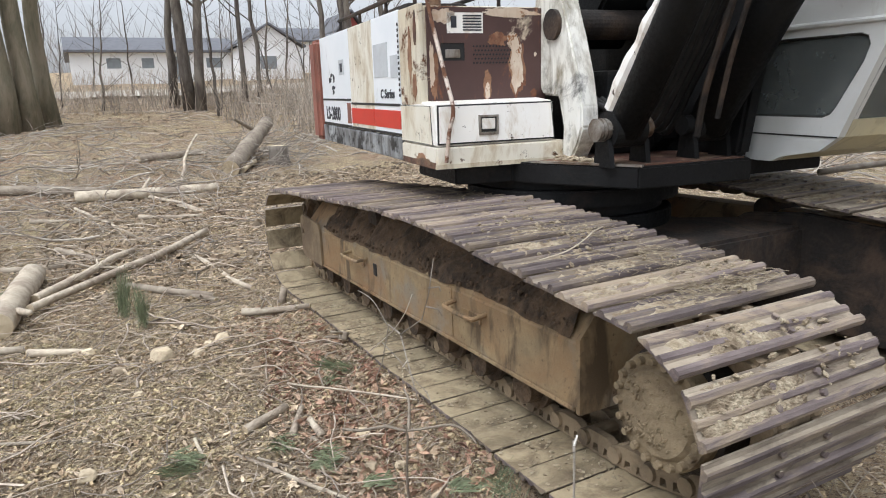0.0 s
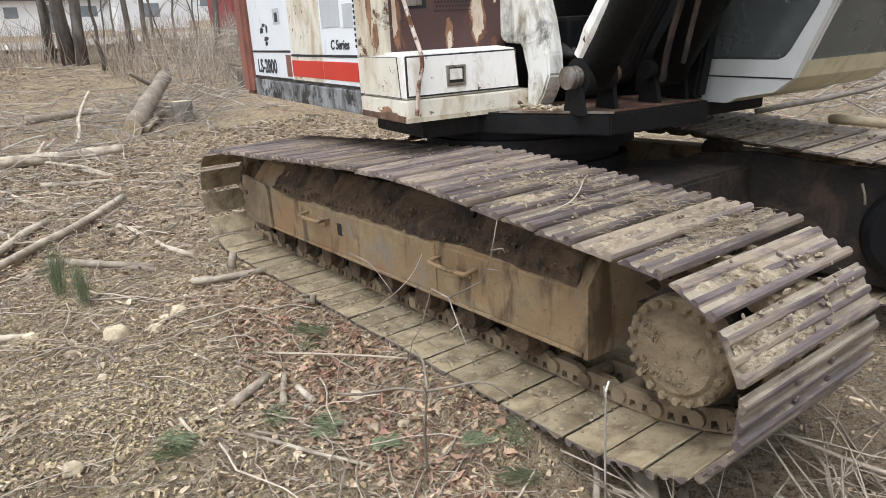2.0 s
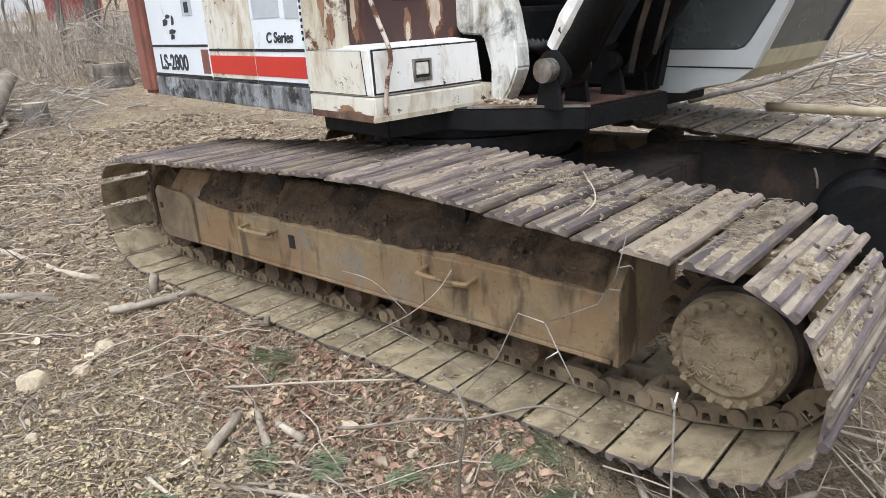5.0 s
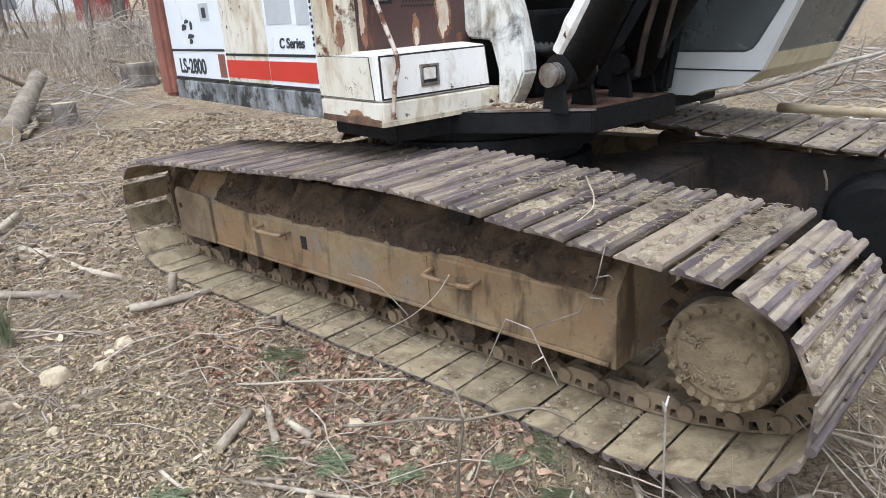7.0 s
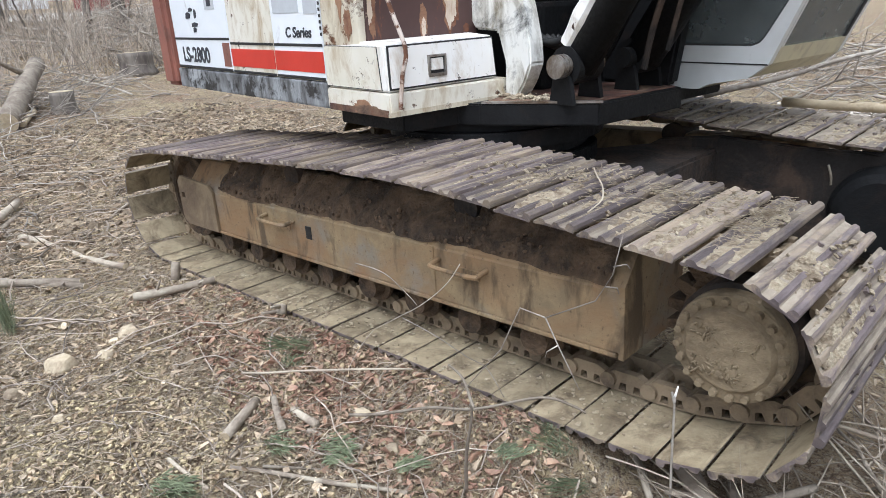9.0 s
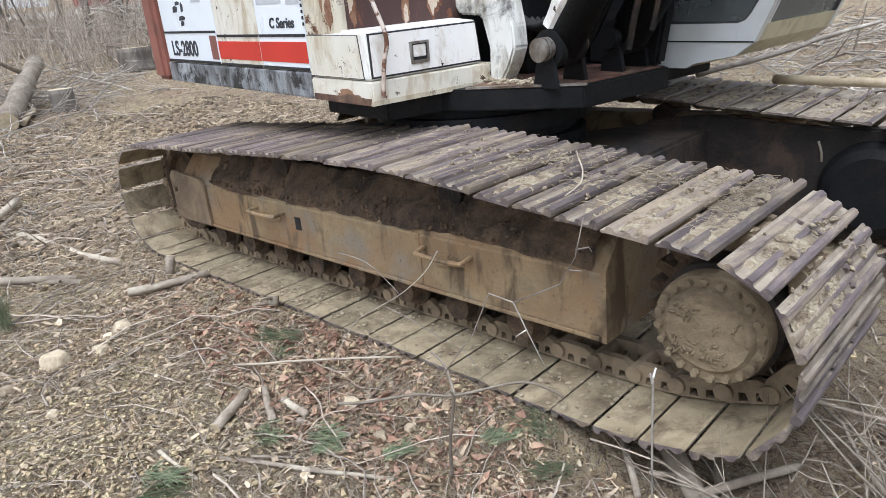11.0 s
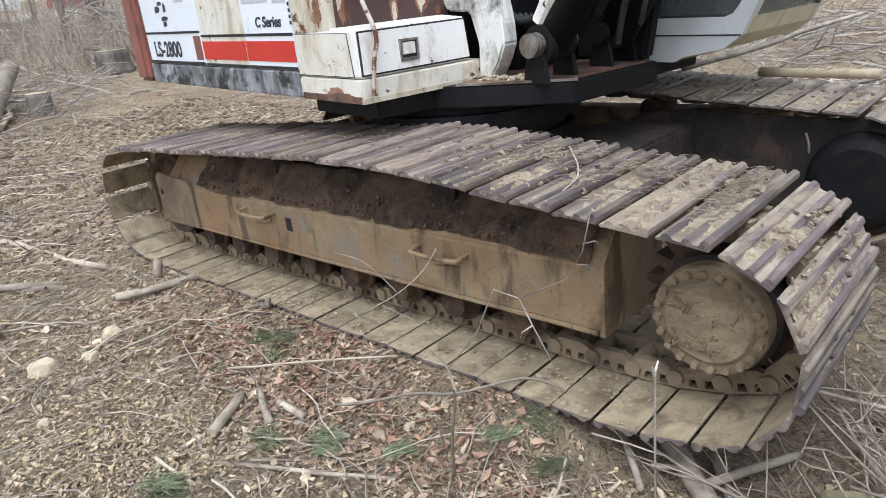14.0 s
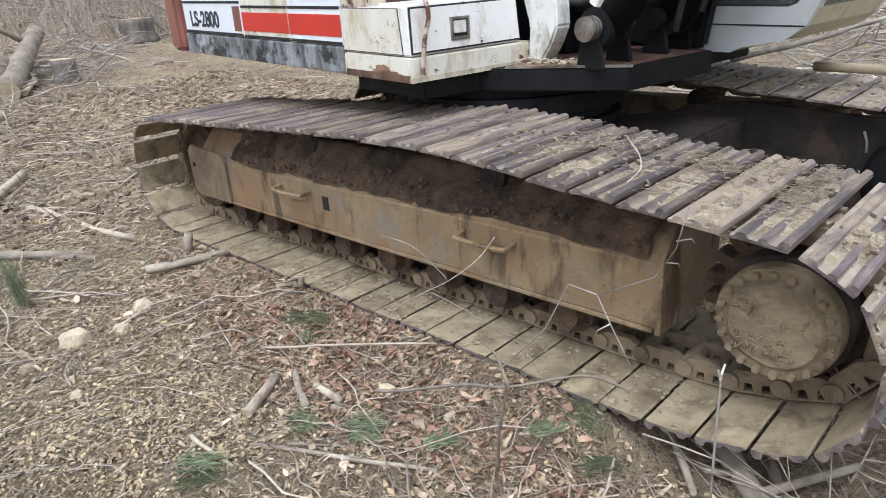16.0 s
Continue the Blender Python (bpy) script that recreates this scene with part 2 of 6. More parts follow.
M_BRUSH = surface("grey_brush_bark", (0.34, 0.30, 0.25), (0.21, 0.175, 0.145), (0.44, 0.40, 0.34), scale=12, fine=70, rough=0.92, bump=0.4, island=0.35)
M_STICK = surface("peeled_stick", (0.50, 0.44, 0.34), (0.39, 0.33, 0.25), (0.26, 0.21, 0.16), scale=14, fine=80, rough=0.85, bump=0.35, spread=0.25)
M_CUT = surface("fresh_sawn_wood", (0.60, 0.51, 0.36), (0.50, 0.41, 0.28), (0.40, 0.32, 0.21), scale=16, fine=70, rough=0.85, bump=0.3)
M_STONE = surface("pale_field_stone", (0.60, 0.51, 0.36), (0.46, 0.375, 0.25), (0.26, 0.20, 0.135), scale=18, fine=80, rough=0.9, bump=0.5, spread=0.2)
M_PINE = surface("pine_needle", (0.225, 0.25, 0.145), (0.15, 0.18, 0.10), scale=20, fine=60, rough=0.7, bump=0.1, island=0.35)
M_TRUNK = surface("tree_bark", (0.12, 0.10, 0.085), (0.07, 0.058, 0.05), (0.17, 0.15, 0.125), scale=10, fine=40, rough=0.95, bump=0.6, depth=0.01, stretch=(1, 1, 0.25), spread=0.25)
M_IVY = surface("mossy_bark", (0.20, 0.18, 0.125), (0.135, 0.125, 0.085), (0.24, 0.205, 0.15), scale=10, fine=40, rough=0.95, bump=0.6, depth=0.01, stretch=(1, 1, 0.25))
M_SIDING = surface("white_siding", (0.84, 0.85, 0.86), (0.80, 0.81, 0.82), rough=0.7, bump=0.1)
M_ROOF = surface("grey_shingle_roof", (0.15, 0.155, 0.17), (0.12, 0.125, 0.14), rough=0.9, bump=0.3, scale=3)
M_PANE = surface("dark_window_pane", (0.25, 0.28, 0.30), (0.20, 0.22, 0.24), rough=0.2, bump=0.05)
M_BARN = surface("red_barn_boards", (0.26, 0.06, 0.055), (0.19, 0.05, 0.045), rough=0.8, bump=0.2, stretch=(1, 1, 0.15))
# bark paled to grey: the haze of distance is put into its colour
M_FAR = surface("bark_with_painted_haze", (0.30, 0.29, 0.285), (0.25, 0.24, 0.235), rough=0.95)
M_ROAD = surface("pale_gravel_drive", (0.50, 0.47, 0.42), (0.38, 0.34, 0.28), rough=0.95, bump=0.3, scale=3)


# ---- mesh helpers ----
def part(name, bm, material, parent=None, label=""):
    """Links a bmesh as ONE mesh object under a thing or a part."""
    me = bpy.data.meshes.new(name)
    bm.to_mesh(me)
    bm.free()
    me.materials.append(material)
    return hang(name, me, parent, label)


def hang(name, me, parent=None, label="", m=None):
    ob = new(name, me)
    if m is not None:
        ob.matrix_basis = m
    if parent:
        ob.parent = parent
        ob.matrix_parent_inverse = WORLD_OF[parent.name].inverted()
    WORLD_OF[ob.name] = ob.matrix_basis.copy()
    if label:
        tagged(ob, label)
    return ob


WORLD_OF = {}


def base(name, x, y, z, label, category, group="", kind=""):
    e = new(name)
    e.empty_display_size = 0.2
    e.matrix_basis = pose(x, y, z)
    WORLD_OF[e.name] = e.matrix_basis.copy()
    return tagged(e, label, category, group, kind)


def smooth(ob):
    for f in ob.data.polygons:
        f.use_smooth = True
    return ob


def box(bm, x0, y0, z0, x1, y1, z1, bevel=0.0):
    r = bmesh.ops.create_cube(bm, size=1, matrix=Matrix.Translation(((x0 + x1) / 2, (y0 + y1) / 2, (z0 + z1) / 2)) @ Matrix.Diagonal((x1 - x0, y1 - y0, z1 - z0, 1)))
    if bevel:
        es = list({e for v in r["verts"] for e in v.link_edges})
        bmesh.ops.bevel(bm, geom=es, offset=bevel, segments=2, affect="EDGES", profile=0.6)
    return bm


def rod(bm, a, b, r0, r1=None, seg=12):
    a, b = Vector(a), Vector(b)
    q = (b - a).to_track_quat("Z", "Y").to_matrix().to_4x4()
    bmesh.ops.create_cone(bm, cap_ends=True, segments=seg, radius1=r0, radius2=r0 if r1 is None else r1, depth=(b - a).length, matrix=Matrix.Translation((a + b) / 2) @ q)
    return bm


def tube(bm, pts, radii, seg=8, wobble=0.0, rnd=None):
    """A round tube along points with a radius for each."""
    pts = [Vector(p) for p in pts]
    rings = []
    for i, p in enumerate(pts):
        d = (pts[min(i + 1, len(pts) - 1)] - pts[max(i - 1, 0)]).normalized()
        side = d.cross(Vector((0.13, 0.21, 0.97)) if abs(d.z) < 0.9 else Vector((1, 0.1, 0))).normalized()
        up = side.cross(d)
        r = radii[i] if isinstance(radii, (list, tuple)) else radii
        ring = []
        for k in range(seg):
            a = 2 * math.pi * k / seg
            w = 1 + (rnd.uniform(-wobble, wobble) if rnd else 0)
            ring.append(bm.verts.new(p + (side * math.cos(a) + up * math.sin(a)) * r * w))
        rings.append(ring)
    for a, b in zip(rings, rings[1:]):
        for k in range(seg):
            bm.faces.new((a[k], a[(k + 1) % seg], b[(k + 1) % seg], b[k]))
    bm.faces.new(rings[0][::-1])
    bm.faces.new(rings[-1])
    return bm


def bent(pts, n=5):
    """Points on a smooth curve through pts."""
    pts = [Vector(p) for p in pts]
    out = []
    for i in range(len(pts) - 1):
        p0, p1, p2, p3 = pts[max(i - 1, 0)], pts[i], pts[i + 1], pts[min(i + 2, len(pts) - 1)]
        for k in range(n):
            s = k / n
            out.append(0.5 * ((2 * p1) + (p2 - p0) * s + (2 * p0 - 5 * p1 + 4 * p2 - p3) * s * s + (3 * p1 - p0 - 3 * p2 + p3) * s ** 3))
    return out + [pts[-1]]


def prism(bm, outline, lo, hi, axis="y", holes=()):
    """A plate: an outline (x, z for axis y; y, z for axis x; x, y for axis z) with holes, from lo to hi along the axis."""
    from mathutils.geometry import tessellate_polygon

    def at(p, w):
        return {"y": (p[0], w, p[1]), "x": (w, p[0], p[1]), "z": (p[0], p[1], w)}[axis]
    loops = [list(outline), *[list(h) for h in holes]]
    flat = [p for l in loops for p in l]
    tris = tessellate_polygon([[Vector((p[0], p[1], 0)) for p in l] for l in loops])
    low = [bm.verts.new(at(p, lo)) for p in flat]
    high = [bm.verts.new(at(p, hi)) for p in flat]
    if len(loops) == 1:
        bm.faces.new(low[::-1])
        bm.faces.new(high)
    else:
        for a, b, c in tris:
            bm.faces.new((low[c], low[b], low[a]))
            bm.faces.new((high[a], high[b], high[c]))
    i = 0
    for l in loops:
        n = len(l)
        for k in range(n):
            a, b = i + k, i + (k + 1) % n
            bm.faces.new((low[a], low[b], high[b], high[a]))
        i += n
    bmesh.ops.recalc_face_normals(bm, faces=bm.faces)
    return bm


def lathe(bm, profile, cx, cz, seg=40):
    """Turns (radius, y) about an axis along y through cx, cz."""
    rings = []
    for r, y in profile:
        if r < 1e-5:
            rings.append([bm.verts.new((cx, y, cz))])
        else:
            rings.append([bm.verts.new((cx + r * math.cos(2 * math.pi * k / seg), y, cz + r * math.sin(2 * math.pi * k / seg))) for k in range(seg)])
    for a, b in zip(rings, rings[1:]):
        for k in range(seg):
            k2 = (k + 1) % seg
            if len(a) == 1:
                bm.faces.new((a[0], b[k2], b[k]))
            elif len(b) == 1:
                bm.faces.new((a[k], a[k2], b[0]))
            else:
                bm.faces.new((a[k], a[k2], b[k2], b[k]))
    bmesh.ops.recalc_face_normals(bm, faces=bm.faces)
    return bm


def bme():
    return bmesh.new()


# ---- ground ----
def rise(x, y):
    """Height of the ground: near level round the machine, rising to the house behind it."""
    z = np.interp(-x, [-40, -2, 0.5, 1.2, 2.6, 6, 10.6, 16.6, 25, 50, 120, 400], [-0.4, -0.14, -0.11, -0.08, -0.01, 0.02, 0.2, 0.72, 1.7, 4.0, 9, 20])
    z = z + 0.03 * np.clip(y - 3.5, 0, 60) - 0.02 * np.clip(-y - 4, 0, 40)
    # soil pressed up against the track, which bridges a hollow under its sprocket end
    near = np.clip(np.minimum((y + 0.32) / 0.27, (3.3 - y) / 0.25), 0, 1) * np.clip(np.minimum((x + 4.5) / 0.3, (0.12 - x) / 0.35), 0, 1)
    near = near * near * (3 - 2 * near)
    return z + near * np.maximum(0.036 - z, 0)


def lumps(x, y):
    v = 0.030 * noise.noise((x * 1.1, y * 1.1, 3.1)) + 0.016 * noise.noise((x * 3.4, y * 3.4, 7.7)) + 0.020 * noise.noise((x * 9, y * 9, 1.3)) + 0.013 * noise.noise((x * 20, y * 20, 4.3))
    if -4.4 < x < 0.5 and -0.1 < y < 3.2:
        v *= 0.35
    far = min(max((-x - 6) / 6, 0), 1)
    return v + far * 0.10 * noise.noise((x * 0.45, y * 0.45, 9.2))


def gz(x, y):
    return float(rise(x, y)) + lumps(x, y)


def steps(*runs):
    out = []
    for a, b, d in runs:
        out += list(np.arange(a, b, d))
    return out + [runs[-1][1]]


def make_ground():
    xs = steps((-420, -120, 30), (-120, -50, 7), (-50, -20, 1.0), (-20, -9, 0.25), (-9, -4, 0.08), (-4, 2.2, 0.045), (2.2, 6, 0.25), (6, 30, 2.5), (30, 330, 30))
    ys = steps((-330, -30, 30), (-30, -6, 2), (-6, -3, 0.2), (-3, 0.4, 0.045), (0.4, 6, 0.12), (6, 20, 0.6), (20, 60, 4), (60, 360, 30))
    verts = [(x, y, gz(x, y)) for x in xs for y in ys]
    n = len(ys)
    faces = [(i * n + j, (i + 1) * n + j, (i + 1) * n + j + 1, i * n + j + 1) for i in range(len(xs) - 1) for j in range(n - 1)]
    me = bpy.data.meshes.new("ground")
    me.from_pydata(verts, [], faces)
    me.materials.append(M_GROUND)
    return smooth(tagged(new("ground", me), "brown forest floor of leaf litter, soil and wood debris", "ground", kind="structure"))


make_ground()

# ---- excavator: undercarriage ----
exc = base("excavator", -1.7, 1.5, 0.0, "old white and red crawler excavator, rusty, with muddy tracks", "excavator")
SPX, SPZ, SPR = 0.365, 0.475, 0.375
IDX, IDZ, IDR = -3.87, 0.475, 0.415
WIDE = 0.90


def track_loop():
    """The closed line of the shoes seen from the side, from the sprocket's top over the idler and back along the ground."""
    pts = [(SPX + SPR * math.cos(radians(a)), SPZ + SPR * math.sin(radians(a))) for a in range(-62, 92, 6)]
    pts += [(0.10, 0.872), (-0.3, 0.905), (-0.75, 0.95), (-1.2, 0.978), (-1.7, 0.978), (-2.3, 0.957), (-3.0, 0.925), (-3.5, 0.905)]
    pts += [(IDX + IDR * math.cos(radians(a)), IDZ + IDR * math.sin(radians(a))) for a in range(90, 262, 6)]
    pts += [(-3.6, 0.056), (-3.2, 0.055), (-2.0, 0.056), (-0.8, 0.056), (-0.1, 0.057), (0.2, 0.07)]
    line = bent([(x, 0, z) for x, z in pts + pts[:1]], 8)
    return [(p.x, p.z) for p in line]


LOOP = track_loop()
CUM = [0.0]
for (ax, az), (bx, bz) in zip(LOOP, LOOP[1:]):
    CUM.append(CUM[-1] + math.hypot(bx - ax, bz - az))
# the plates spread where the chain turns: length along the chain's pins
PIN = [0.0]
for (ax, az), (bx, bz) in zip(LOOP, LOOP[1:]):
    turn = 0.92 if ax > 0.28 and bz > 0.12 else 0.87 if ax < -3.85 else 1.0
    PIN.append(PIN[-1] + turn * math.hypot(bx - ax, bz - az))
SHOES = round(PIN[-1] / 0.1945)
PITCH = PIN[-1] / SHOES


def on_loop(s):
    s %= CUM[-1]
    return float(np.interp(s, CUM, [p[0] for p in LOOP])), float(np.interp(s, CUM, [p[1] for p in LOOP]))


def shoe_pose(s, y):
    (ax, az), (bx, bz) = on_loop(s - PITCH / 2), on_loop(s + PITCH / 2)
    d = Vector((bx - ax, 0, bz - az)).normalized()
    nrm = Vector((d.z, 0, -d.x))
    m = Matrix((d, nrm.cross(d), nrm)).transposed().to_4x4()
    m.translation = ((ax + bx) / 2, y, (az + bz) / 2)
    return m


def shoe_mesh(seed, worn=1.0):
    """A triple-grouser shoe: a plate with a wide bar along one edge, two lower ribs, a tucked lip and four bolt heads."""
    bm = bme()
    prof = [(-0.086, -0.006), (-0.06, -0.004), (0.06, -0.004), (0.084, -0.007), (0.092, -0.004), (0.091, 0.003), (0.077, 0.006), (0.071, 0.017), (0.064, 0.021), (0.047, 0.020), (0.040, 0.014), (0.034, 0.007),
            (0.020, 0.006), (0.006, 0.006), (0.001, 0.017), (-0.004, 0.020), (-0.019, 0.019), (-0.025, 0.012), (-0.030, 0.006), (-0.052, 0.006), (-0.056, 0.019), (-0.062, 0.027), (-0.077, 0.028), (-0.087, 0.021), (-0.090, 0.006)]
    n = 14
    rows = []
    for j in range(n + 1):
        y = WIDE * (j / n - 0.5)
        row = []
        for x, z in prof:
            k = noise.noise((x * 30, y * 5, seed))
            d = 0.0022 * k if z > 0.014 else 0.0035 * max(k, -0.3) if z > 0.004 else 0.0
            edge = 0.004 * noise.noise((x * 25, j * 9.1, seed + 3)) if j in (0, n) else 0.0
            row.append(bm.verts.new((x + 0.0015 * noise.noise((y * 9, z * 40, seed)), y + edge, z * (worn if z > 0.008 else 1) + d)))
        rows.append(row)
    m = len(prof)
    for a, b in zip(rows, rows[1:]):
        for i in range(m):
            bm.faces.new((a[i], b[i], b[(i + 1) % m], a[(i + 1) % m]))
    bm.faces.new(rows[0])
    bm.faces.new(rows[-1][::-1])
    bmesh.ops.recalc_face_normals(bm, faces=bm.faces)
    for x in (-0.041, 0.027):
        for y in (-0.11, 0.11):
            rod(bm, (x, y, 0.004), (x, y, 0.020), 0.013, seg=6)
    me = bpy.data.meshes.new("track_shoe")
    bm.to_mesh(me)
    bm.free()
    for mat in (M_SHOE, M_RIB, M_INNER):
        me.materials.append(mat)
    for f in me.polygons:
        if f.center.z < -0.002 and f.normal.z < -0.5:
            f.material_index = 2
        elif f.center.z > 0.0125 or abs(f.normal.y) > 0.5:
            f.material_index = 1
    return me


def link_mesh():
    """A pair of chain links with two windows each and the pin boss."""
    bm = bme()
    for s in (-1, 1):
        y0, y1 = s * 0.062, s * 0.098
        out = [(-0.105, -0.012), (0.085, -0.012), (0.092, -0.05), (0.085, -0.085), (0.04, -0.108), (-0.07, -0.108), (-0.10, -0.09), (-0.112, -0.06)]
        h1 = [(-0.050, -0.022), (-0.012, -0.022), (-0.016, -0.056), (-0.042, -0.056)]
        h2 = [(0.018, -0.022), (0.054, -0.022), (0.050, -0.056), (0.024, -0.056)]
        prism(bm, out, min(y0, y1), max(y0, y1), "y", (h1, h2))
    rod(bm, (-0.095, -0.116, -0.062), (-0.095, 0.116, -0.062), 0.036, seg=12)
    rod(bm, (0.095, -0.09, -0.062), (0.095, 0.09, -0.062), 0.026, seg=10)
    me = bpy.data.meshes.new("track_link")
    bm.to_mesh(me)
    bm.free()
    me.materials.append(M_LINK)
    return me


SHOE_MES, FAR_ME, LINK_ME = [shoe_mesh(k) for k in range(4)], shoe_mesh(9, 0.55), link_mesh()


def crawler(yc, out, start):
    """One crawler: frame, rollers, idler, sprocket, final drive, chain and shoes. out: -1 if its outer side faces -y."""
    f0, f1 = yc - 0.25, yc + 0.25
    face = f0 if out < 0 else f1
    bm = bme()
    prism(bm, [(f0, 0.33), (f1, 0.33), (f1, 0.615), (f1 - 0.16, 0.80), (f0 + 0.16, 0.80), (f0, 0.615)], -3.62, -0.06, "x")
    bmesh.ops.bevel(bm, geom=[e for e in bm.edges if abs(e.verts[0].co.x - e.verts[1].co.x) > 1], offset=0.012, segments=2, affect="EDGES")
    frame_ob = part("track_frame", bm, M_FRAME, exc, "welded box-section track frame caked with dry mud")
    # end plate beside the sprocket, and the lower flange
    bm = bme()
    prism(bm, [(f0 - 0.004, 0.315), (f1 + 0.004, 0.315), (f1 + 0.004, 0.63), (f1 - 0.15, 0.81), (f0 + 0.15, 0.81), (f0 - 0.004, 0.63)], -0.058, -0.035, "x")
    part("end_plate", bm, M_FRAME, frame_ob)
    bm = bme()
    box(bm, -3.6, f0 - 0.008, 0.318, -0.07, f1 + 0.008, 0.338, 0.005)
    part("bottom_flange", bm, M_FRAME, frame_ob)
    # idler guard plate
    bm = bme()
    a, b = (face - 0.022, face - 0.003) if out < 0 else (face + 0.003, face + 0.022)
    prism(bm, [(-3.72, 0.36), (-3.66, 0.328), (-3.22, 0.328), (-3.22, 0.615), (-3.27, 0.665), (-3.68, 0.695), (-3.73, 0.65)], a, b, "y", [[(-3.69, 0.53), (-3.64, 0.53), (-3.64, 0.57), (-3.69, 0.57)]])
    part("idler_guard", bm, M_PLATE, frame_ob, "lighter mud-tan steel guard plate")
    # soil lying on the sloping shoulder of the frame
    rnd = random.Random(5 if out < 0 else 6)
    bm = bme()
    nx, ny = 120, 9
    grid = []
    for i in range(nx + 1):
        x = -3.18 + 3.08 * i / nx
        row = []
        for j in range(ny + 1):
            low = max(0.0, 0.03 + 0.10 * noise.noise((x * 2.6, yc, 6.0)) + 0.04 * noise.noise((x * 11, yc, 8.0)))
            v = low + (1 - low) * j / ny
            yy = f0 + 0.012 + 0.20 * v
            zz = 0.618 + (0.80 - 0.618) * min(v * 1.18, 1.0)
            k = 0.034 + 0.030 * noise.noise((x * 4, v * 3 + yc, 2)) + 0.018 * noise.noise((x * 17, v * 9, 4))
            row.append(bm.verts.new((x, yy - 0.4 * k, zz + max(k, 0.004) * (0.05 if j == 0 else 1))))
        grid.append(row)
    for i in range(nx):
        for j in range(ny):
            bm.faces.new((grid[i][j], grid[i + 1][j], grid[i + 1][j + 1], grid[i][j + 1]))
    if out < 0:
        smooth(part("caked_soil", bm, M_CAKE, frame_ob, "dark crumbly soil lying on the frame shoulder"))
    else:
        bm.free()
    if out < 0:
        bm = bme()
        for k in range(420):
            x, v = rnd.uniform(-3.15, -0.12), rnd.random() ** 1.6
            r = rnd.uniform(0.005, 0.015)
            zz = 0.622 + 0.18 * v + 0.03
            bmesh.ops.create_icosphere(bm, subdivisions=1, radius=r, matrix=Matrix.Translation((x, f0 - 0.002 + 0.18 * v, zz)) @ Euler((rnd.random() * 3, rnd.random() * 3, 0)).to_matrix().to_4x4() @ Matrix.Diagonal((1.2, rnd.uniform(0.6, 1.2), rnd.uniform(0.5, 0.9), 1)))
        tagged(part("crumbly_soil", bm, M_CRUST, frame_ob), kind="stuff")
    # hole and step handles on the outer face
    if out < 0:
        # solid black block stands for the shade inside the uncut hole
        bm = bme()
        box(bm, -2.155, face - 0.004, 0.465, -2.100, face + 0.01, 0.545)
        part("access_hole", bm, M_BLACK, frame_ob, "black block painted in for the dark inside an access hole")
        for x, z in ((-2.42, 0.548), (-0.89, 0.545)):
            bm = bme()
            w = 0.15
            tube(bm, bent([(x - w, face + 0.02, z + 0.012), (x - w, face - 0.055, z), (x - w + 0.02, face - 0.078, z - 0.004), (x, face - 0.082, z - 0.006), (x + w - 0.02, face - 0.078, z - 0.004), (x + w, face - 0.055, z), (x + w, face + 0.02, z + 0.012)], 4), 0.0125, 8)
            prism(bm, [(x - w * 0.5, z - 0.07), (x + w * 0.75, z - 0.05), (x + w * 0.75, z - 0.005), (x - w * 0.5, z - 0.005)], face - 0.012, face + 0.004, "y")
            part("step_handle", bm, M_FRAME, frame_ob, "bent steel step loop")
        # welded seams and wear plates
        bm = bme()
        box(bm, -1.10, face - 0.006, 0.345, -1.075, face + 0.01, 0.612, 0.003)
        part("weld_strip", bm, M_FRAME, frame_ob)
    # rollers
    for k in range(8):
        x = -3.25 + k * 0.39
        bm = bme()
        lathe(bm, [(0, yc - 0.20), (0.075, yc - 0.20), (0.078, yc - 0.13), (0.115, yc - 0.128), (0.115, yc - 0.105), (0.085, yc - 0.10), (0.085, yc + 0.10), (0.115, yc + 0.105), (0.115, yc + 0.128), (0.078, yc + 0.13), (0.075, yc + 0.20), (0, yc + 0.20)], x, 0.245, 20)
        part("track_roller", bm, M_CAKE, frame_ob)
    for k in range(2):
        bm = bme()
        x = -0.95 - 1.45 * k
        lathe(bm, [(0, yc - 0.14), (0.075, yc - 0.14), (0.075, yc + 0.14), (0, yc + 0.14)], x, 0.80, 18)
        part("carrier_roller", bm, M_UNDER, frame_ob)
    # idler wheel
    bm = bme()
    lathe(bm, [(0, yc - 0.07), (0.10, yc - 0.09), (0.14, yc - 0.05), (0.27, yc - 0.05), (0.285, yc - 0.10), (0.325, yc - 0.10), (0.33, yc - 0.05), (0.335, yc), (0.33, yc + 0.05), (0.325, yc + 0.10), (0.285, yc + 0.10), (0.27, yc + 0.05), (0.14, yc + 0.05), (0.10, yc + 0.09), (0, yc + 0.07)], IDX, IDZ, 36)
    part("idler_wheel", bm, M_CAKE, frame_ob)
    # sprocket
    bm = bme()
    ring = []
    for k in range(21):
        a0 = 2 * math.pi * k / 21
        for da, r in ((-0.10, 0.262), (-0.055, 0.325), (0.055, 0.325), (0.10, 0.262)):
            ring.append((SPX + r * math.cos(a0 + da), SPZ + r * math.sin(a0 + da)))
    prism(bm, ring, yc - 0.045, yc + 0.045, "y")
    spr = part("sprocket", bm, M_CAKE, exc, "toothed steel drive sprocket")
    # final drive cover with its bolts
    s = out
    bm = bme()
    y = yc + s * 0.275
    lathe(bm, [(0, y), (0.10, y - s * 0.002), (0.150, y - s * 0.006), (0.166, y - s * 0.022), (0.203, y - s * 0.026), (0.208, y - s * 0.04), (0.208, y - s * 0.10)], SPX + 0.005, SPZ + 0.015, 48)
    for v in bm.verts:
        d = 0.006 * noise.noise((v.co.x * 14, v.co.z * 14, 2.2))
        v.co.y += d
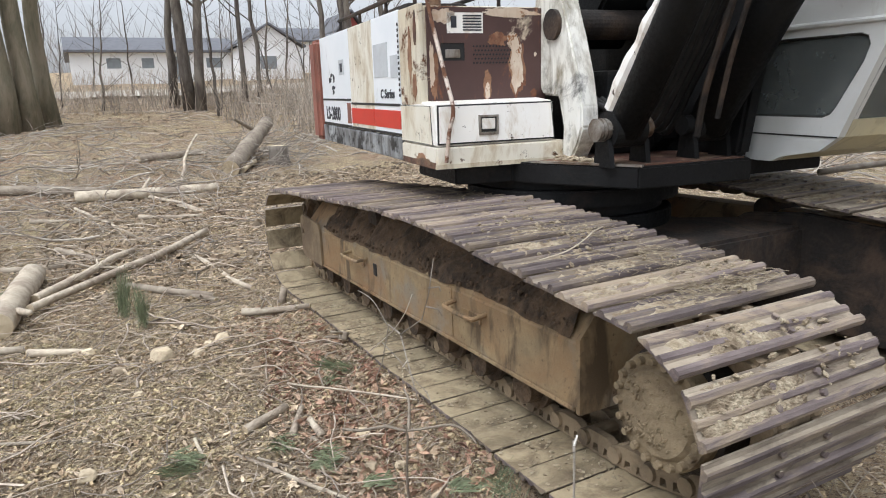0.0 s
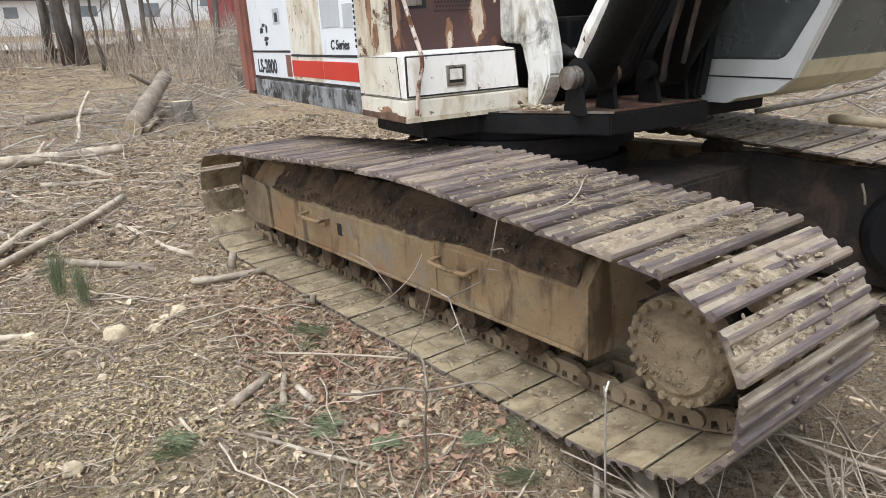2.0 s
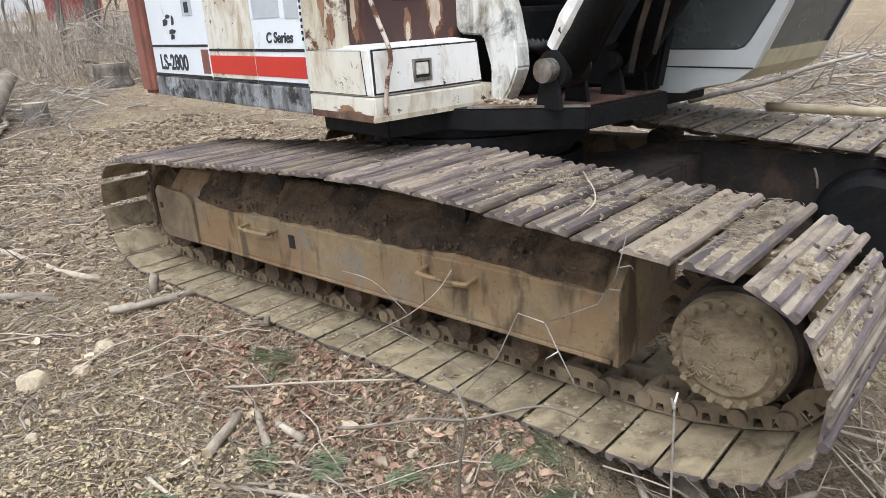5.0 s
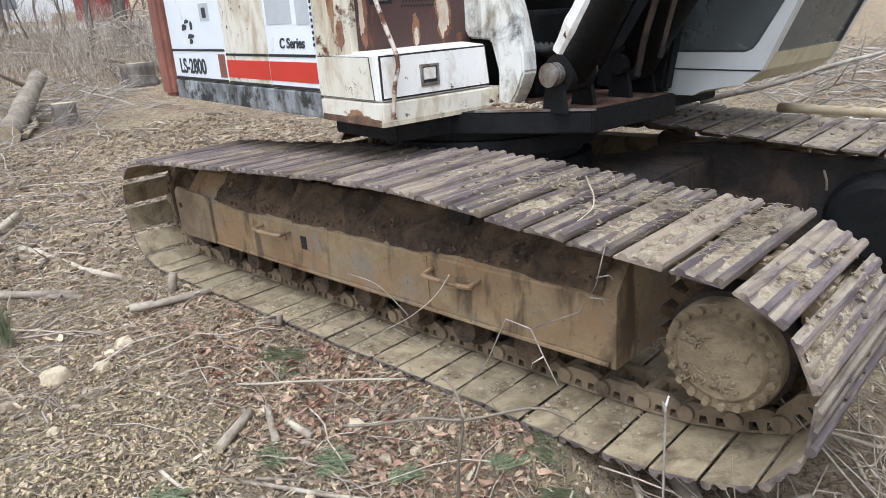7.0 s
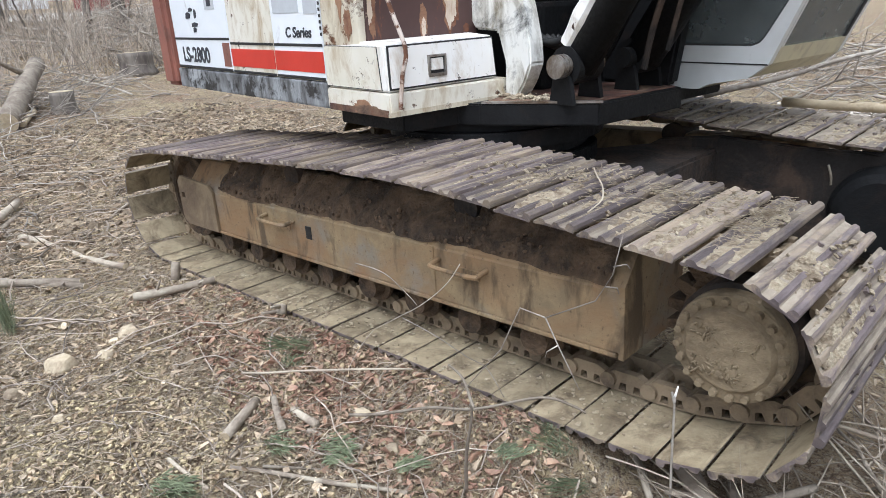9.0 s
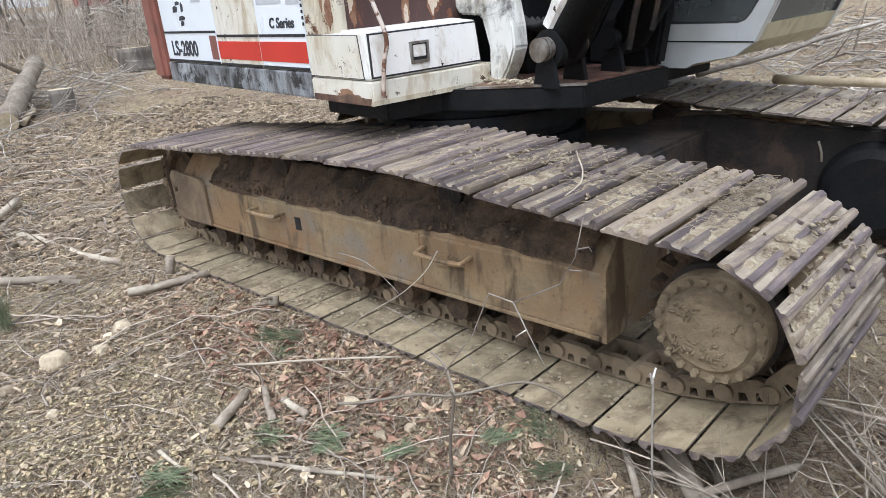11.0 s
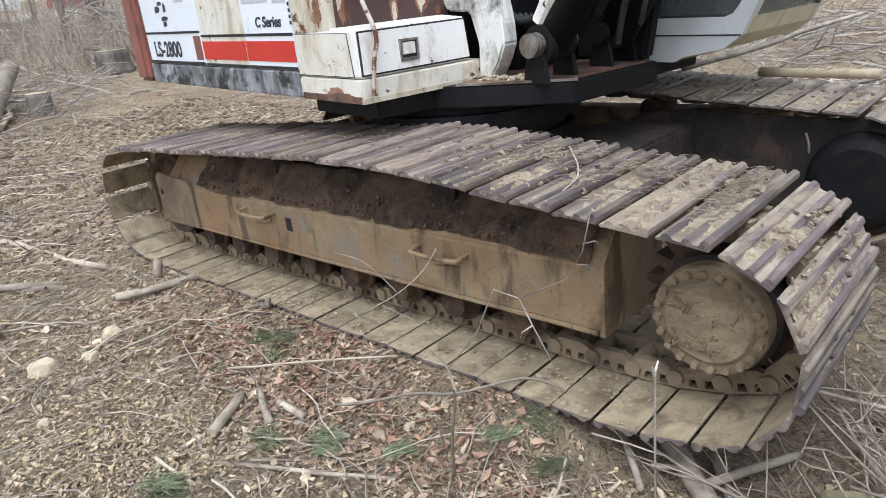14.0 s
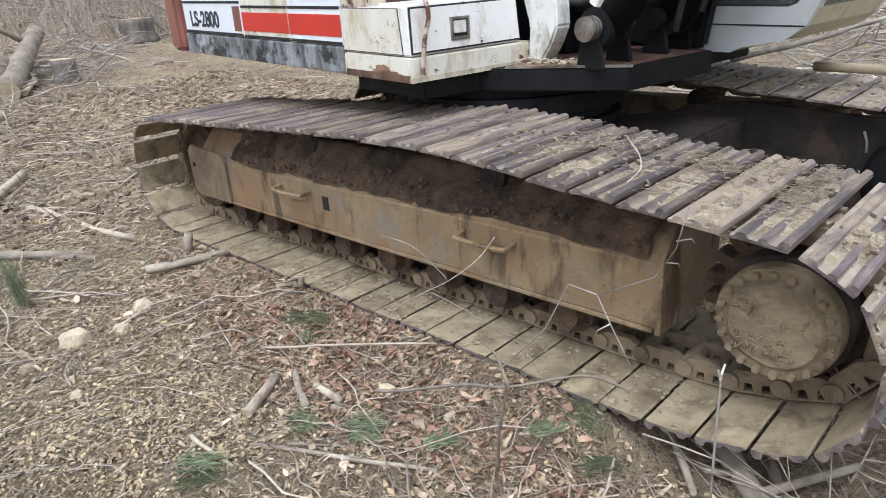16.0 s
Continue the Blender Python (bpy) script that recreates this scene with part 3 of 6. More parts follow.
    hub = part("hub_cover", bm, M_HUB, exc, "round mud-caked final drive cover")
    bm = bme()
    lathe(bm, [(0.20, y - s * 0.09), (0.226, y - s * 0.10), (0.226, y - s * 0.24)], SPX + 0.005, SPZ + 0.015, 40)
    part("drive_barrel", bm, M_UNDER, hub, "dark barrel behind the cover")
    rnd = random.Random(11)
    for k in range(20):
        a = 2 * math.pi * (k + 0.3) / 20
        bm = bme()
        cx, cz = SPX + 0.005 + 0.184 * math.cos(a), SPZ + 0.015 + 0.184 * math.sin(a)
        rod(bm, (cx, y - s * 0.034, cz), (cx, y - s * 0.002, cz), 0.0175, 0.0135, seg=9)
        part("bolt", bm, M_HUB, hub)
    # worn raised casting marks and caked mud on the cover
    bm = bme()
    for cx, cz, count, wide, high in ((-0.075, 0.075, 15, 0.045, 0.035), (-0.02, -0.075, 34, 0.105, 0.035), (0.06, 0.03, 12, 0.05, 0.03)):
        for k in range(count):
            px, pz = SPX + cx + rnd.uniform(-wide, wide), SPZ + cz + rnd.uniform(-high, high) + 0.012
            a, l = rnd.choice((0.2, 1.4, 2.0, 0.9)) + rnd.gauss(0, 0.25), rnd.uniform(0.006, 0.019)
            d = Vector((math.cos(a) * l, 0, math.sin(a) * l))
            o = Vector((px, y - s * 0.001, pz))
            tube(bm, [o - d, o + Vector((rnd.gauss(0, 0.003), 0, rnd.gauss(0, 0.003))), o + d], [0.0035, 0.005, 0.003], 5)
    for k in range(60):
        a, r = rnd.uniform(0, 6.28), 0.15 * math.sqrt(rnd.random())
        bmesh.ops.create_icosphere(bm, subdivisions=1, radius=rnd.uniform(0.002, 0.007), matrix=Matrix.Translation((SPX + 0.01 + r * math.cos(a), y, SPZ + r * math.sin(a))) @ Matrix.Diagonal((1, 0.5, rnd.uniform(0.5, 1.2), 1)))
    tagged(smooth(part("mud_crust", bm, M_HUB, hub)), kind="stuff")
    for k in range(SHOES):
        m = shoe_pose(float(np.interp((start + (k + 0.5) * PITCH) % PIN[-1], PIN, CUM)), yc)
        hang("track_shoe", SHOE_MES[k % 4] if out < 0 else FAR_ME, frame_ob, "", m @ pose(0, rnd.uniform(-0.004, 0.004), 0, rnd.gauss(0, 0.25), rnd.gauss(0, 0.9), rnd.gauss(0, 0.3)))
        hang("track_link", LINK_ME, frame_ob, "", m)


NEAR_Y, FAR_Y = 0.45, 2.62
START_NEAR, START_FAR = 0.049, 0.11
crawler(NEAR_Y, -1, START_NEAR)
crawler(FAR_Y, 1, START_FAR)

# ---- excavator: middle ----
bm = bme()
prism(bm, [(-2.75, 0.70), (-2.35, 0.70), (-2.25, 1.0), (-1.25, 1.0), (-1.0, 0.70), (-0.55, 0.70), (-0.55, 2.36), (-1.0, 2.36), (-1.25, 2.05), (-2.25, 2.05), (-2.35, 2.36), (-2.75, 2.36)], 0.42, 0.76, "z")
bmesh.ops.bevel(bm, geom=list(bm.edges), offset=0.02, segments=2, affect="EDGES")
part("car_body", bm, M_UNDER, exc, "dark greasy cross frame between the tracks")
ring_ob = None
for r, z0, z1, name in ((0.66, 0.76, 0.86, "swing_ring"), (0.60, 0.86, 0.93, "seal_ring"), (0.70, 0.93, 1.03, "bearing_ring"), (0.64, 1.03, 1.09, "top_ring")):
    bm = bme()
    rod(bm, (-1.72, 1.50, z0), (-1.72, 1.50, z1), r, seg=56)
    bmesh.ops.bevel(bm, geom=[e for e in bm.edges if abs(e.verts[0].co.z - e.verts[1].co.z) < 0.01], offset=0.008, segments=2, affect="EDGES")
    ob = part(name, bm, M_GREASE, ring_ob or exc, "" if ring_ob else "greasy black swing bearing")
    ring_ob = ring_ob or ob
# inner guards of the far track's drive
bm = bme()
arc = [(0.42 + 0.36 * math.cos(radians(a)), 0.47 + 0.33 * math.sin(radians(a))) for a in range(-80, 100, 12)]
prism(bm, arc + [(0.05, 0.80), (-0.55, 0.84), (-0.95, 0.80), (-1.25, 0.62), (-1.4, 0.45), (-1.2, 0.22), (0.1, 0.14)], 2.30, 2.355, "y")
bmesh.ops.bevel(bm, geom=list(bm.edges), offset=0.012, segments=2, affect="EDGES")
guard = part("drive_guard", bm, M_UNDER, exc, "dark rounded guard over the travel motor")
bm = bme()
lathe(bm, [(0, 2.20), (0.20, 2.20), (0.25, 2.22), (0.28, 2.26), (0.28, 2.31)], 0.40, 0.46, 36)
part("motor_cover", bm, M_GREASE, guard)
bm = bme()
tube(bm, bent([(0.12, 2.30, 0.60), (0.118, 2.285, 0.66), (0.10, 2.28, 0.72)], 4), 0.007, 6)
part("pipe_stub", bm, M_STICK, guard)

# ---- excavator: upper structure, in its own axes (x ahead, y across, from the lower corner of the tool box) ----
UP = pose(-1.476, 0.353, 1.2, 0, 1.6, -6.43) @ pose(0, 0, -1.2)


def upart(name, bm, material, parent=exc, label=""):
    bm.transform(UP)
    return part(name, bm, material, parent, label)


# swing frame deck and sill
bm = bme()
prism(bm, [(-2.9, 0.62), (-0.85, 0.62), (-0.72, 0.15), (-0.09, 0.15), (-0.04, 0.50), (0.10, 0.54), (0.64, 0.90), (0.66, 1.66), (0.50, 1.75), (0.50, 2.40), (-2.9, 2.40)], 1.085, 1.205, "z")
bmesh.ops.bevel(bm, geom=list(bm.edges), offset=0.008, segments=2, affect="EDGES")
deck = upart("swing_frame", bm, M_GREASE, exc, "black oily swing frame deck")
bm = bme()
prism(bm, [(0.0, 0.86), (0.09, 0.60), (0.60, 0.92), (0.62, 1.64), (0.2, 1.70), (0.0, 1.2)], 1.2055, 1.214, "z")
upart("deck_plate", bm, M_RUST, deck, "rusty bare deck plate")
# bright strip: the highlight along the deck's front edge, put in as steel
bm = bme()
prism(bm, [(0.105, 0.545), (0.655, 0.905), (0.64, 0.93), (0.10, 0.575)], 1.206, 1.218, "z")
upart("deck_edge", bm, M_CHROME, deck, "bright steel strip standing in for the highlight on the deck edge")

# engine housing: a shell, with its side panels set proud
bm = bme()
box(bm, -2.95, 0.02, 1.25, -0.24, 0.84, 2.11, 0.02)
box(bm, -2.95, 0.84, 1.25, -1.0, 2.45, 2.11, 0.02)
house = upart("engine_housing", bm, M_BEIGE, exc, "white sheet-steel engine housing with red stripe and rust")
BAND0, BAND1 = 1.352, 1.556


def side_plate(name, x0, x1, z0, z1, mat, y=0.0, thick=0.018, bev=0.005, label="", parent=None):
    bm = bme()
    box(bm, x0, y, z0, x1, y + thick, z1, bev)
    return upart(name, bm, mat, parent or house, label)


doors = []
for x0, x1, mat in ((-1.20, -0.605, M_PANEL), (-1.86, -1.208, M_CREAM), (-2.93, -1.868, M_PANEL)):
    doors.append(side_plate("side_panel", x0, x1, BAND0, 2.125, mat, 0.0, 0.03, 0.006, "pale enamelled side door with a red stripe" if x0 > -2 else "pale enamelled side door with black lettering"))
side_plate("corner_strip", -0.598, -0.235, 1.55, 2.12, M_BEIGE, 0.004, 0.03, 0.006, "beige corner post flaking to rust")


def decal(x0, x1, z0, z1, mat, parent, name="stripe", lift=0.003):
    bm = bme()
    box(bm, x0, -lift, z0, x1, 0.004, z1)
    return upart(name, bm, mat, parent)


for d, x0, x1 in ((doors[0], -1.197, -0.608), (doors[1], -1.857, -1.211)):
    decal(x0, x1, BAND0 + 0.001, BAND0 + 0.016, M_BLACK, d)
    decal(x0, x1, BAND0 + 0.042, BAND1 - 0.044, M_RED, d)
    decal(x0, x1, BAND1 - 0.016, BAND1, M_BLACK, d)
decal(-2.92, -1.875, BAND0 + 0.001, BAND0 + 0.020, M_BLACK, doors[2])
decal(-2.92, -1.875, BAND1 + 0.012, BAND1 + 0.028, M_BLACK, doors[2])
decal(-2.00, -1.885, BAND0 + 0.035, BAND1 - 0.006, M_CW, doors[2])


def lettering(body, x, z, size, parent, lean=0.0, wide=1.0, bold=0.0):
    """Raised ink letters on the housing's side, reading towards the front of the machine."""
    cu = bpy.data.curves.new("lettering", "FONT")
    cu.body, cu.size, cu.extrude, cu.shear, cu.offset = body, size, 0.0015, lean, bold
    tmp = bpy.data.objects.new("lettering", cu)
    scene.collection.objects.link(tmp)
    dg = bpy.context.evaluated_depsgraph_get()
    me = bpy.data.meshes.new_from_object(tmp.evaluated_get(dg))
    bpy.data.objects.remove(tmp)
    bpy.data.curves.remove(cu)
    me.transform(UP @ pose(x, -0.002, z, 90, 0, 0) @ Matrix.Diagonal((wide, 1, 1, 1)))
    me.materials.clear()
    me.materials.append(M_INK)
    return hang("lettering", me, parent, "black printed lettering")


lettering("C Series", -1.03, 1.592, 0.082, doors[0], 0.15, 1.12, 0.002)
lettering("LS-2800", -2.80, BAND0 + 0.052, 0.155, doors[2], 0.0, 1.07, 0.004)
# worn emblem: plain shapes
for k, (x, z, w, h) in enumerate(((-2.62, 1.72, 0.10, 0.05), (-2.52, 1.66, 0.13, 0.035), (-2.45, 1.72, 0.05, 0.07), (-2.55, 1.77, 0.09, 0.03), (-2.50, 1.62, 0.07, 0.04))):
    bm = bme()
    prism(bm, [(x, z), (x + w * 0.8, z + h * 0.1), (x + w, z + h * 0.7), (x + w * 0.5, z + h), (x + w * 0.1, z + h * 0.8)], -0.003, 0.004, "y")
    upart("emblem_mark", bm, M_INK, doors[2])
bm = bme()
box(bm, -2.22, -0.003, 1.78, -2.05, 0.004, 1.90)
upart("small_decal", bm, M_STICKER, doors[2])
bm = bme()
box(bm, -2.17, -0.005, 1.80, -2.10, 0.004, 1.87)
upart("decal_mark", bm, M_INK, doors[2])
bm = bme()
box(bm, -0.78, -0.003, 1.72, -0.63, 0.004, 1.86)
box(bm, -1.16, -0.003, 1.73, -0.84, 0.004, 1.95)
upart("faded_decal", bm, M_STICKER, doors[0], "faded grey decal patch")
# black chain of marks beside the corner seam
bm = bme()
for k in range(14):
    box(bm, -0.615, -0.004, 1.60 + k * 0.033, -0.603, 0.002, 1.618 + k * 0.033)
upart("seam_marks", bm, M_BLACK, house)

# sill below the doors, worn to grey and black
side_plate("sill", -2.96, -0.60, 1.195, 1.345, M_WORN, -0.004, 0.05, 0.012, "worn grey and black lower sill")

# front of the housing, bare brown primer
bm = bme()
prism(bm, [(0.05, 1.50), (0.83, 1.50), (0.83, 2.10), (0.05, 2.10)], -0.238, -0.222, "x", [[(0.135, 1.80), (0.285, 1.80), (0.285, 1.90), (0.135, 1.90)]])
front = upart("front_panel", bm, M_BROWN, house, "brown primed front panel, rust and peeling white paint")
bm = bme()
box(bm, -0.245, 0.13, 1.795, -0.226, 0.29, 1.905)
upart("recess", bm, M_BLACK, front)
bm = bme()
box(bm, -0.232, 0.16, 1.815, -0.215, 0.255, 1.865, 0.008)
upart("latch_cup", bm, M_CHROME, front)
for i in range(5):
    for j in range(12):
        bm = bme()
        x, z = 0.335 + 0.0215 * j + 0.011 * (i % 2), 1.785 + 0.024 * i
        prism(bm, [(x, z), (x + 0.007, z - 0.007), (x + 0.015, z), (x + 0.007, z + 0.007)], -0.222, -0.2195, "x")
        upart("vent_slot", bm, M_BLACK, front)
bm = bme()
box(bm, -0.2225, 0.175, 1.955, -0.2195, 0.405, 2.07)
plate_ob = upart("decal_plate", bm, M_WHITE, front, "white notice decal with unreadable lines")
for k in range(6):
    bm = bme()
    box(bm, -0.2200, 0.275, 1.968 + 0.016 * k, -0.2180, 0.395, 1.977 + 0.016 * k)
    upart("text_bar", bm, M_INK, plate_ob)
bm = bme()
box(bm, -0.2200, 0.20, 1.985, -0.2180, 0.235, 2.05)
upart("text_bar", bm, M_INK, plate_ob)
rnd = random.Random(4)


def flake(cy, cz, w, h, mat, seed, lift=0.0):
    """A patch of paint with a ragged edge."""
    pts = []
    n = 44
    for k in range(n):
        a = 2 * math.pi * k / n
        c, d = math.cos(a), math.sin(a)
        q = 0.8 + 0.35 * noise.noise((c * 1.2, d * 1.2, seed * 3.3)) + 0.22 * noise.noise((c * 4, d * 4, seed * 1.7)) + 0.10 * noise.noise((c * 11, d * 11, seed))
        pts.append((cy + w * q * c, cz + h * q * d))
    bm = bme()
    prism(bm, pts, -0.223, -0.2205 + lift, "x")
    return upart("paint_patch", bm, mat, front)


flake(0.635, 1.76, 0.075, 0.19, M_ORANGE, 3)
flake(0.63, 1.77, 0.055, 0.17, M_PATCH, 3, 0.0012)
flake(0.60, 1.90, 0.05, 0.07, M_PATCH, 5, 0.001)
flake(0.43, 1.65, 0.035, 0.10, M_ORANGE, 8)
flake(0.43, 1.62, 0.02, 0.06, M_PATCH, 8, 0.001)
flake(0.15, 2.05, 0.09, 0.06, M_PATCH, 9, 0.001)
flake(0.60, 2.075, 0.21, 0.035, M_PATCH, 12, 0.0008)
flake(0.50, 1.92, 0.08, 0.05, M_ORANGE, 21)
flake(0.085, 1.72, 0.03, 0.20, M_ORANGE, 17)
flake(0.075, 1.78, 0.02, 0.17, M_PATCH, 19, 0.001)
flake(0.75, 1.60, 0.03, 0.03, M_ORANGE, 25)
flake(0.76, 1.83, 0.012, 0.015, M_PATCH, 26)


def stain(x, z, w, h, seed, mat, parent, y=-0.0075):
    """A ragged brown stain on the machine's near side."""
    pts = []
    for k in range(40):
        a = 2 * math.pi * k / 40
        c, d = math.cos(a), math.sin(a)
        q = 0.8 + 0.35 * noise.noise((c * 1.3, d * 1.3, seed * 2.1)) + 0.25 * noise.noise((c * 4.5, d * 4.5, seed))
        pts.append((x + w * q * c, min(max(z + h * q * d, 1.203), 2.09)))
    bm = bme()
    prism(bm, pts, y, y + 0.004, "y")
    return upart("rust_stain", bm, mat, parent)


# tool box
bm = bme()
prism(bm, [(0.0, 1.322), (-0.018, 1.556), (-0.205, 1.572), (-0.595, 1.552), (-0.595, 1.322)], 0.0, 0.765, "y")
bmesh.ops.bevel(bm, geom=list(bm.edges), offset=0.010, segments=2, affect="EDGES")
tool_box = upart("tool_box", bm, M_WHITE, exc, "white steel tool box with latch, paint stained with rust")
bm = bme()
prism(bm, [(-0.055, 1.332), (-0.08, 1.545), (-0.585, 1.545), (-0.585, 1.332)], -0.006, 0.004, "y")
upart("side_cheek", bm, M_CREAM, tool_box, "cream side cheek")
bm = bme()
prism(bm, [(0.012, 1.335), (0.76, 1.335), (0.745, 1.548), (0.02, 1.548)], 0.0, 0.012, "x")
bm.transform(pose(0, 0, 1.335) @ pose(0, 0, 0, 0, -4.4, 0) @ pose(0, 0, -1.335))
bmesh.ops.bevel(bm, geom=list(bm.edges), offset=0.005, segments=2, affect="EDGES")
lid = upart("door", bm, M_WHITE, tool_box)
# black backing, larger than the door, draws the dark gap round it
bm = bme()
prism(bm, [(0.008, 1.331), (0.764, 1.331), (0.749, 1.552), (0.016, 1.552)], 0.0, 0.0075, "x")
bm.transform(pose(0, 0, 1.335) @ pose(0, 0, 0, 0, -4.4, 0) @ pose(0, 0, -1.335))
upart("door_seal", bm, M_BLACK, tool_box, "black backing plate that draws the dark gap round the door")
bm = bme()
prism(bm, [(-0.050, 1.328), (-0.076, 1.548), (-0.589, 1.548), (-0.589, 1.328)], -0.003, 0.004, "y")
upart("cheek_gap", bm, M_BLACK, tool_box)
bm = bme()
prism(bm, [(0.262, 1.375), (0.385, 1.375), (0.385, 1.488), (0.262, 1.488)], 0.001, 0.016, "x", [[(0.274, 1.392), (0.373, 1.392), (0.373, 1.476), (0.274, 1.476)]])
latch = upart("latch_frame", bm, M_CHROME, lid)
# black plate: the shade inside the latch recess is put in as colour
bm = bme()
box(bm, -0.004, 0.274, 1.392, 0.008, 0.373, 1.476)
upart("latch_shadow_gap", bm, M_BLACK, lid)
bm = bme()
box(bm, 0.0, 0.282, 1.408, 0.014, 0.365, 1.470, 0.006)
upart("latch_paddle", bm, M_WHITE, lid)
# skirt below the tool box
bm = bme()
prism(bm, [(-0.60, -0.004), (0.012, -0.004), (0.022, 0.84), (-0.3, 0.84), (-0.60, 0.5)], 1.20, 1.318, "z")
bmesh.ops.bevel(bm, geom=list(bm.edges), offset=0.008, segments=2, affect="EDGES")
skirt = upart("skirt", bm, M_CREAM, exc, "cream lower skirt stained brown along the edge")
bm = bme()
prism(bm, [(-0.58, -0.007), (-0.02, -0.007), (0.0, -0.007), (0.0, 0.004), (-0.58, 0.004)], 1.196, 1.232, "z")
upart("stained_edge", bm, M_RUST, skirt)
bm = bme()
prism(bm, [(-0.01, -0.007), (0.0155, -0.007), (0.0245, 0.80), (0.0, 0.80)], 1.196, 1.222, "z")
upart("stained_edge", bm, M_BEIGE, skirt)

stain(-0.24, 1.235, 0.12, 0.045, 3, M_ORANGE, skirt)
stain(-0.20, 1.222, 0.16, 0.03, 5, M_RUST, skirt, -0.0085)
stain(-0.45, 1.215, 0.06, 0.02, 6, M_RUST, skirt)
stain(-0.40, 1.85, 0.035, 0.16, 7, M_ORANGE, house, 0.001)
stain(-0.33, 1.66, 0.05, 0.09, 8, M_ORANGE, house, 0.001)
stain(-0.30, 1.98, 0.03, 0.10, 9, M_RUST, house, 0.0)
# bent grab rail at the corner
bm = bme()
tube(bm, bent([(0.035, 0.045, 1.235), (0.045, 0.062, 1.40), (0.05, 0.088, 1.53), (-0.03, 0.075, 1.72), (-0.16, 0.05, 2.05), (-0.23, 0.04, 2.24), (-0.30, 0.06, 2.27), (-0.50, 0.10, 2.27)], 5), 0.0115, 10)
upart("grab_rail", bm, M_RAIL, exc, "bent grab rail with flaking white paint")
# rails and stack on the roof
bm = bme()
for y in (0.12, 0.70):
    tube(bm, [(-2.6, y, 2.25), (-0.45, y, 2.25)], 0.016, 8)
    for x in (-2.55, -1.9, -1.2, -0.6):
        tube(bm, [(x, y, 2.11), (x, y, 2.25)], 0.013, 8)
upart("roof_rail", bm, M_UNDER, house, "dark tube rail along the roof")
bm = bme()
tube(bm, bent([(-0.75, 0.30, 2.10), (-0.75, 0.30, 2.34), (-0.85, 0.33, 2.45), (-1.1, 0.4, 2.47)], 5), 0.05, 14)
upart("exhaust_pipe", bm, M_RUST, house, "rusty bent exhaust pipe")
bm = bme()
box(bm, -1.6, 0.20, 2.10, -1.0, 0.66, 2.22, 0.03)
upart("hood_cover", bm, M_UNDER, house)

# counterweight
bm = bme()
prism(bm, [(-2.965, -0.05), (-3.20, -0.05), (-3.36, 0.08), (-3.50, 0.4), (-3.56, 1.25), (-3.50, 2.1), (-3.36, 2.45), (-3.2, 2.58), (-2.965, 2.58)], 1.20, 2.12, "z")
bmesh.ops.bevel(bm, geom=list(bm.edges), offset=0.035, segments=3, affect="EDGES")
upart("counterweight", bm, M_CW, exc, "red-brown cast counterweight")

# boom bracket: a box-section tower with a curved front edge
bm = bme()
prism(bm, [(0.03, 1.21), (0.13, 1.21), (0.195, 1.30), (0.24, 1.40), (0.23, 1.52), (0.185, 1.70), (0.10, 1.92), (0.015, 2.11), (-0.06, 2.45), (-0.25, 2.45), (-0.31, 2.09), (-0.36, 1.93), (-0.31, 1.72), (-0.20, 1.585), (-0.02, 1.575), (0.04, 1.40)], 0.80, 0.92, "y")
bmesh.ops.bevel(bm, geom=list(bm.edges), offset=0.012, segments=2, affect="EDGES")
brk = upart("boom_bracket", bm, M_BRACKET, exc, "white boom foot bracket, sooty and streaked")
bm = bme()
prism(bm, [(-0.30, 1.21), (-0.02, 1.21), (0.075, 1.29), (0.105, 1.40), (0.085, 1.60), (0.03, 1.80), (-0.06, 2.0), (-0.17, 2.2), (-0.24, 2.45), (-0.50, 2.45), (-0.56, 2.1), (-0.52, 1.6), (-0.44, 1.35)], 1.50, 1.62, "y")
upart("boom_bracket", bm, M_GREASE, exc, "black far boom foot bracket")
bm = bme()
rod(bm, (-0.07, 0.775, 1.99), (-0.07, 1.66, 1.99), 0.088, seg=24)
upart("foot_pin", bm, M_UNDER, brk)

# dry litter gathered at the bracket's foot
rnd = random.Random(19)
bm = bme()
for k in range(150):
    r = rnd.uniform(0.006, 0.02)
    bmesh.ops.create_icosphere(bm, subdivisions=1, radius=r, matrix=Matrix.Translation((0.03 + 0.33 * rnd.random() ** 1.3, rnd.triangular(0.70, 0.96, 0.79), 1.216 + rnd.uniform(0, 0.012))) @ pose(0, 0, 0, 0, 0, rnd.uniform(0, 360)) @ Matrix.Diagonal((rnd.uniform(0.6, 1.8), 1, rnd.uniform(0.4, 0.8), 1)))
bm.transform(UP)
tagged(part("dry_litter", bm, M_MUD), "dry soil and litter gathered on the deck", "soil", kind="stuff")

# boom and its two cylinders
def slant(a, b, h0, h1, y0, y1):
    """A box-section arm from a to b (x, z), h deep."""
    d = Vector((b[0] - a[0], b[1] - a[1])).normalized()
    n = Vector((-d.y, d.x))
    return prism(bme(), [(a[0] - n.x * h0, a[1] - n.y * h0), (b[0] - n.x * h1, b[1] - n.y * h1), (b[0] + n.x * h1, b[1] + n.y * h1), (a[0] + n.x * h0, a[1] + n.y * h0)], y0, y1, "y")


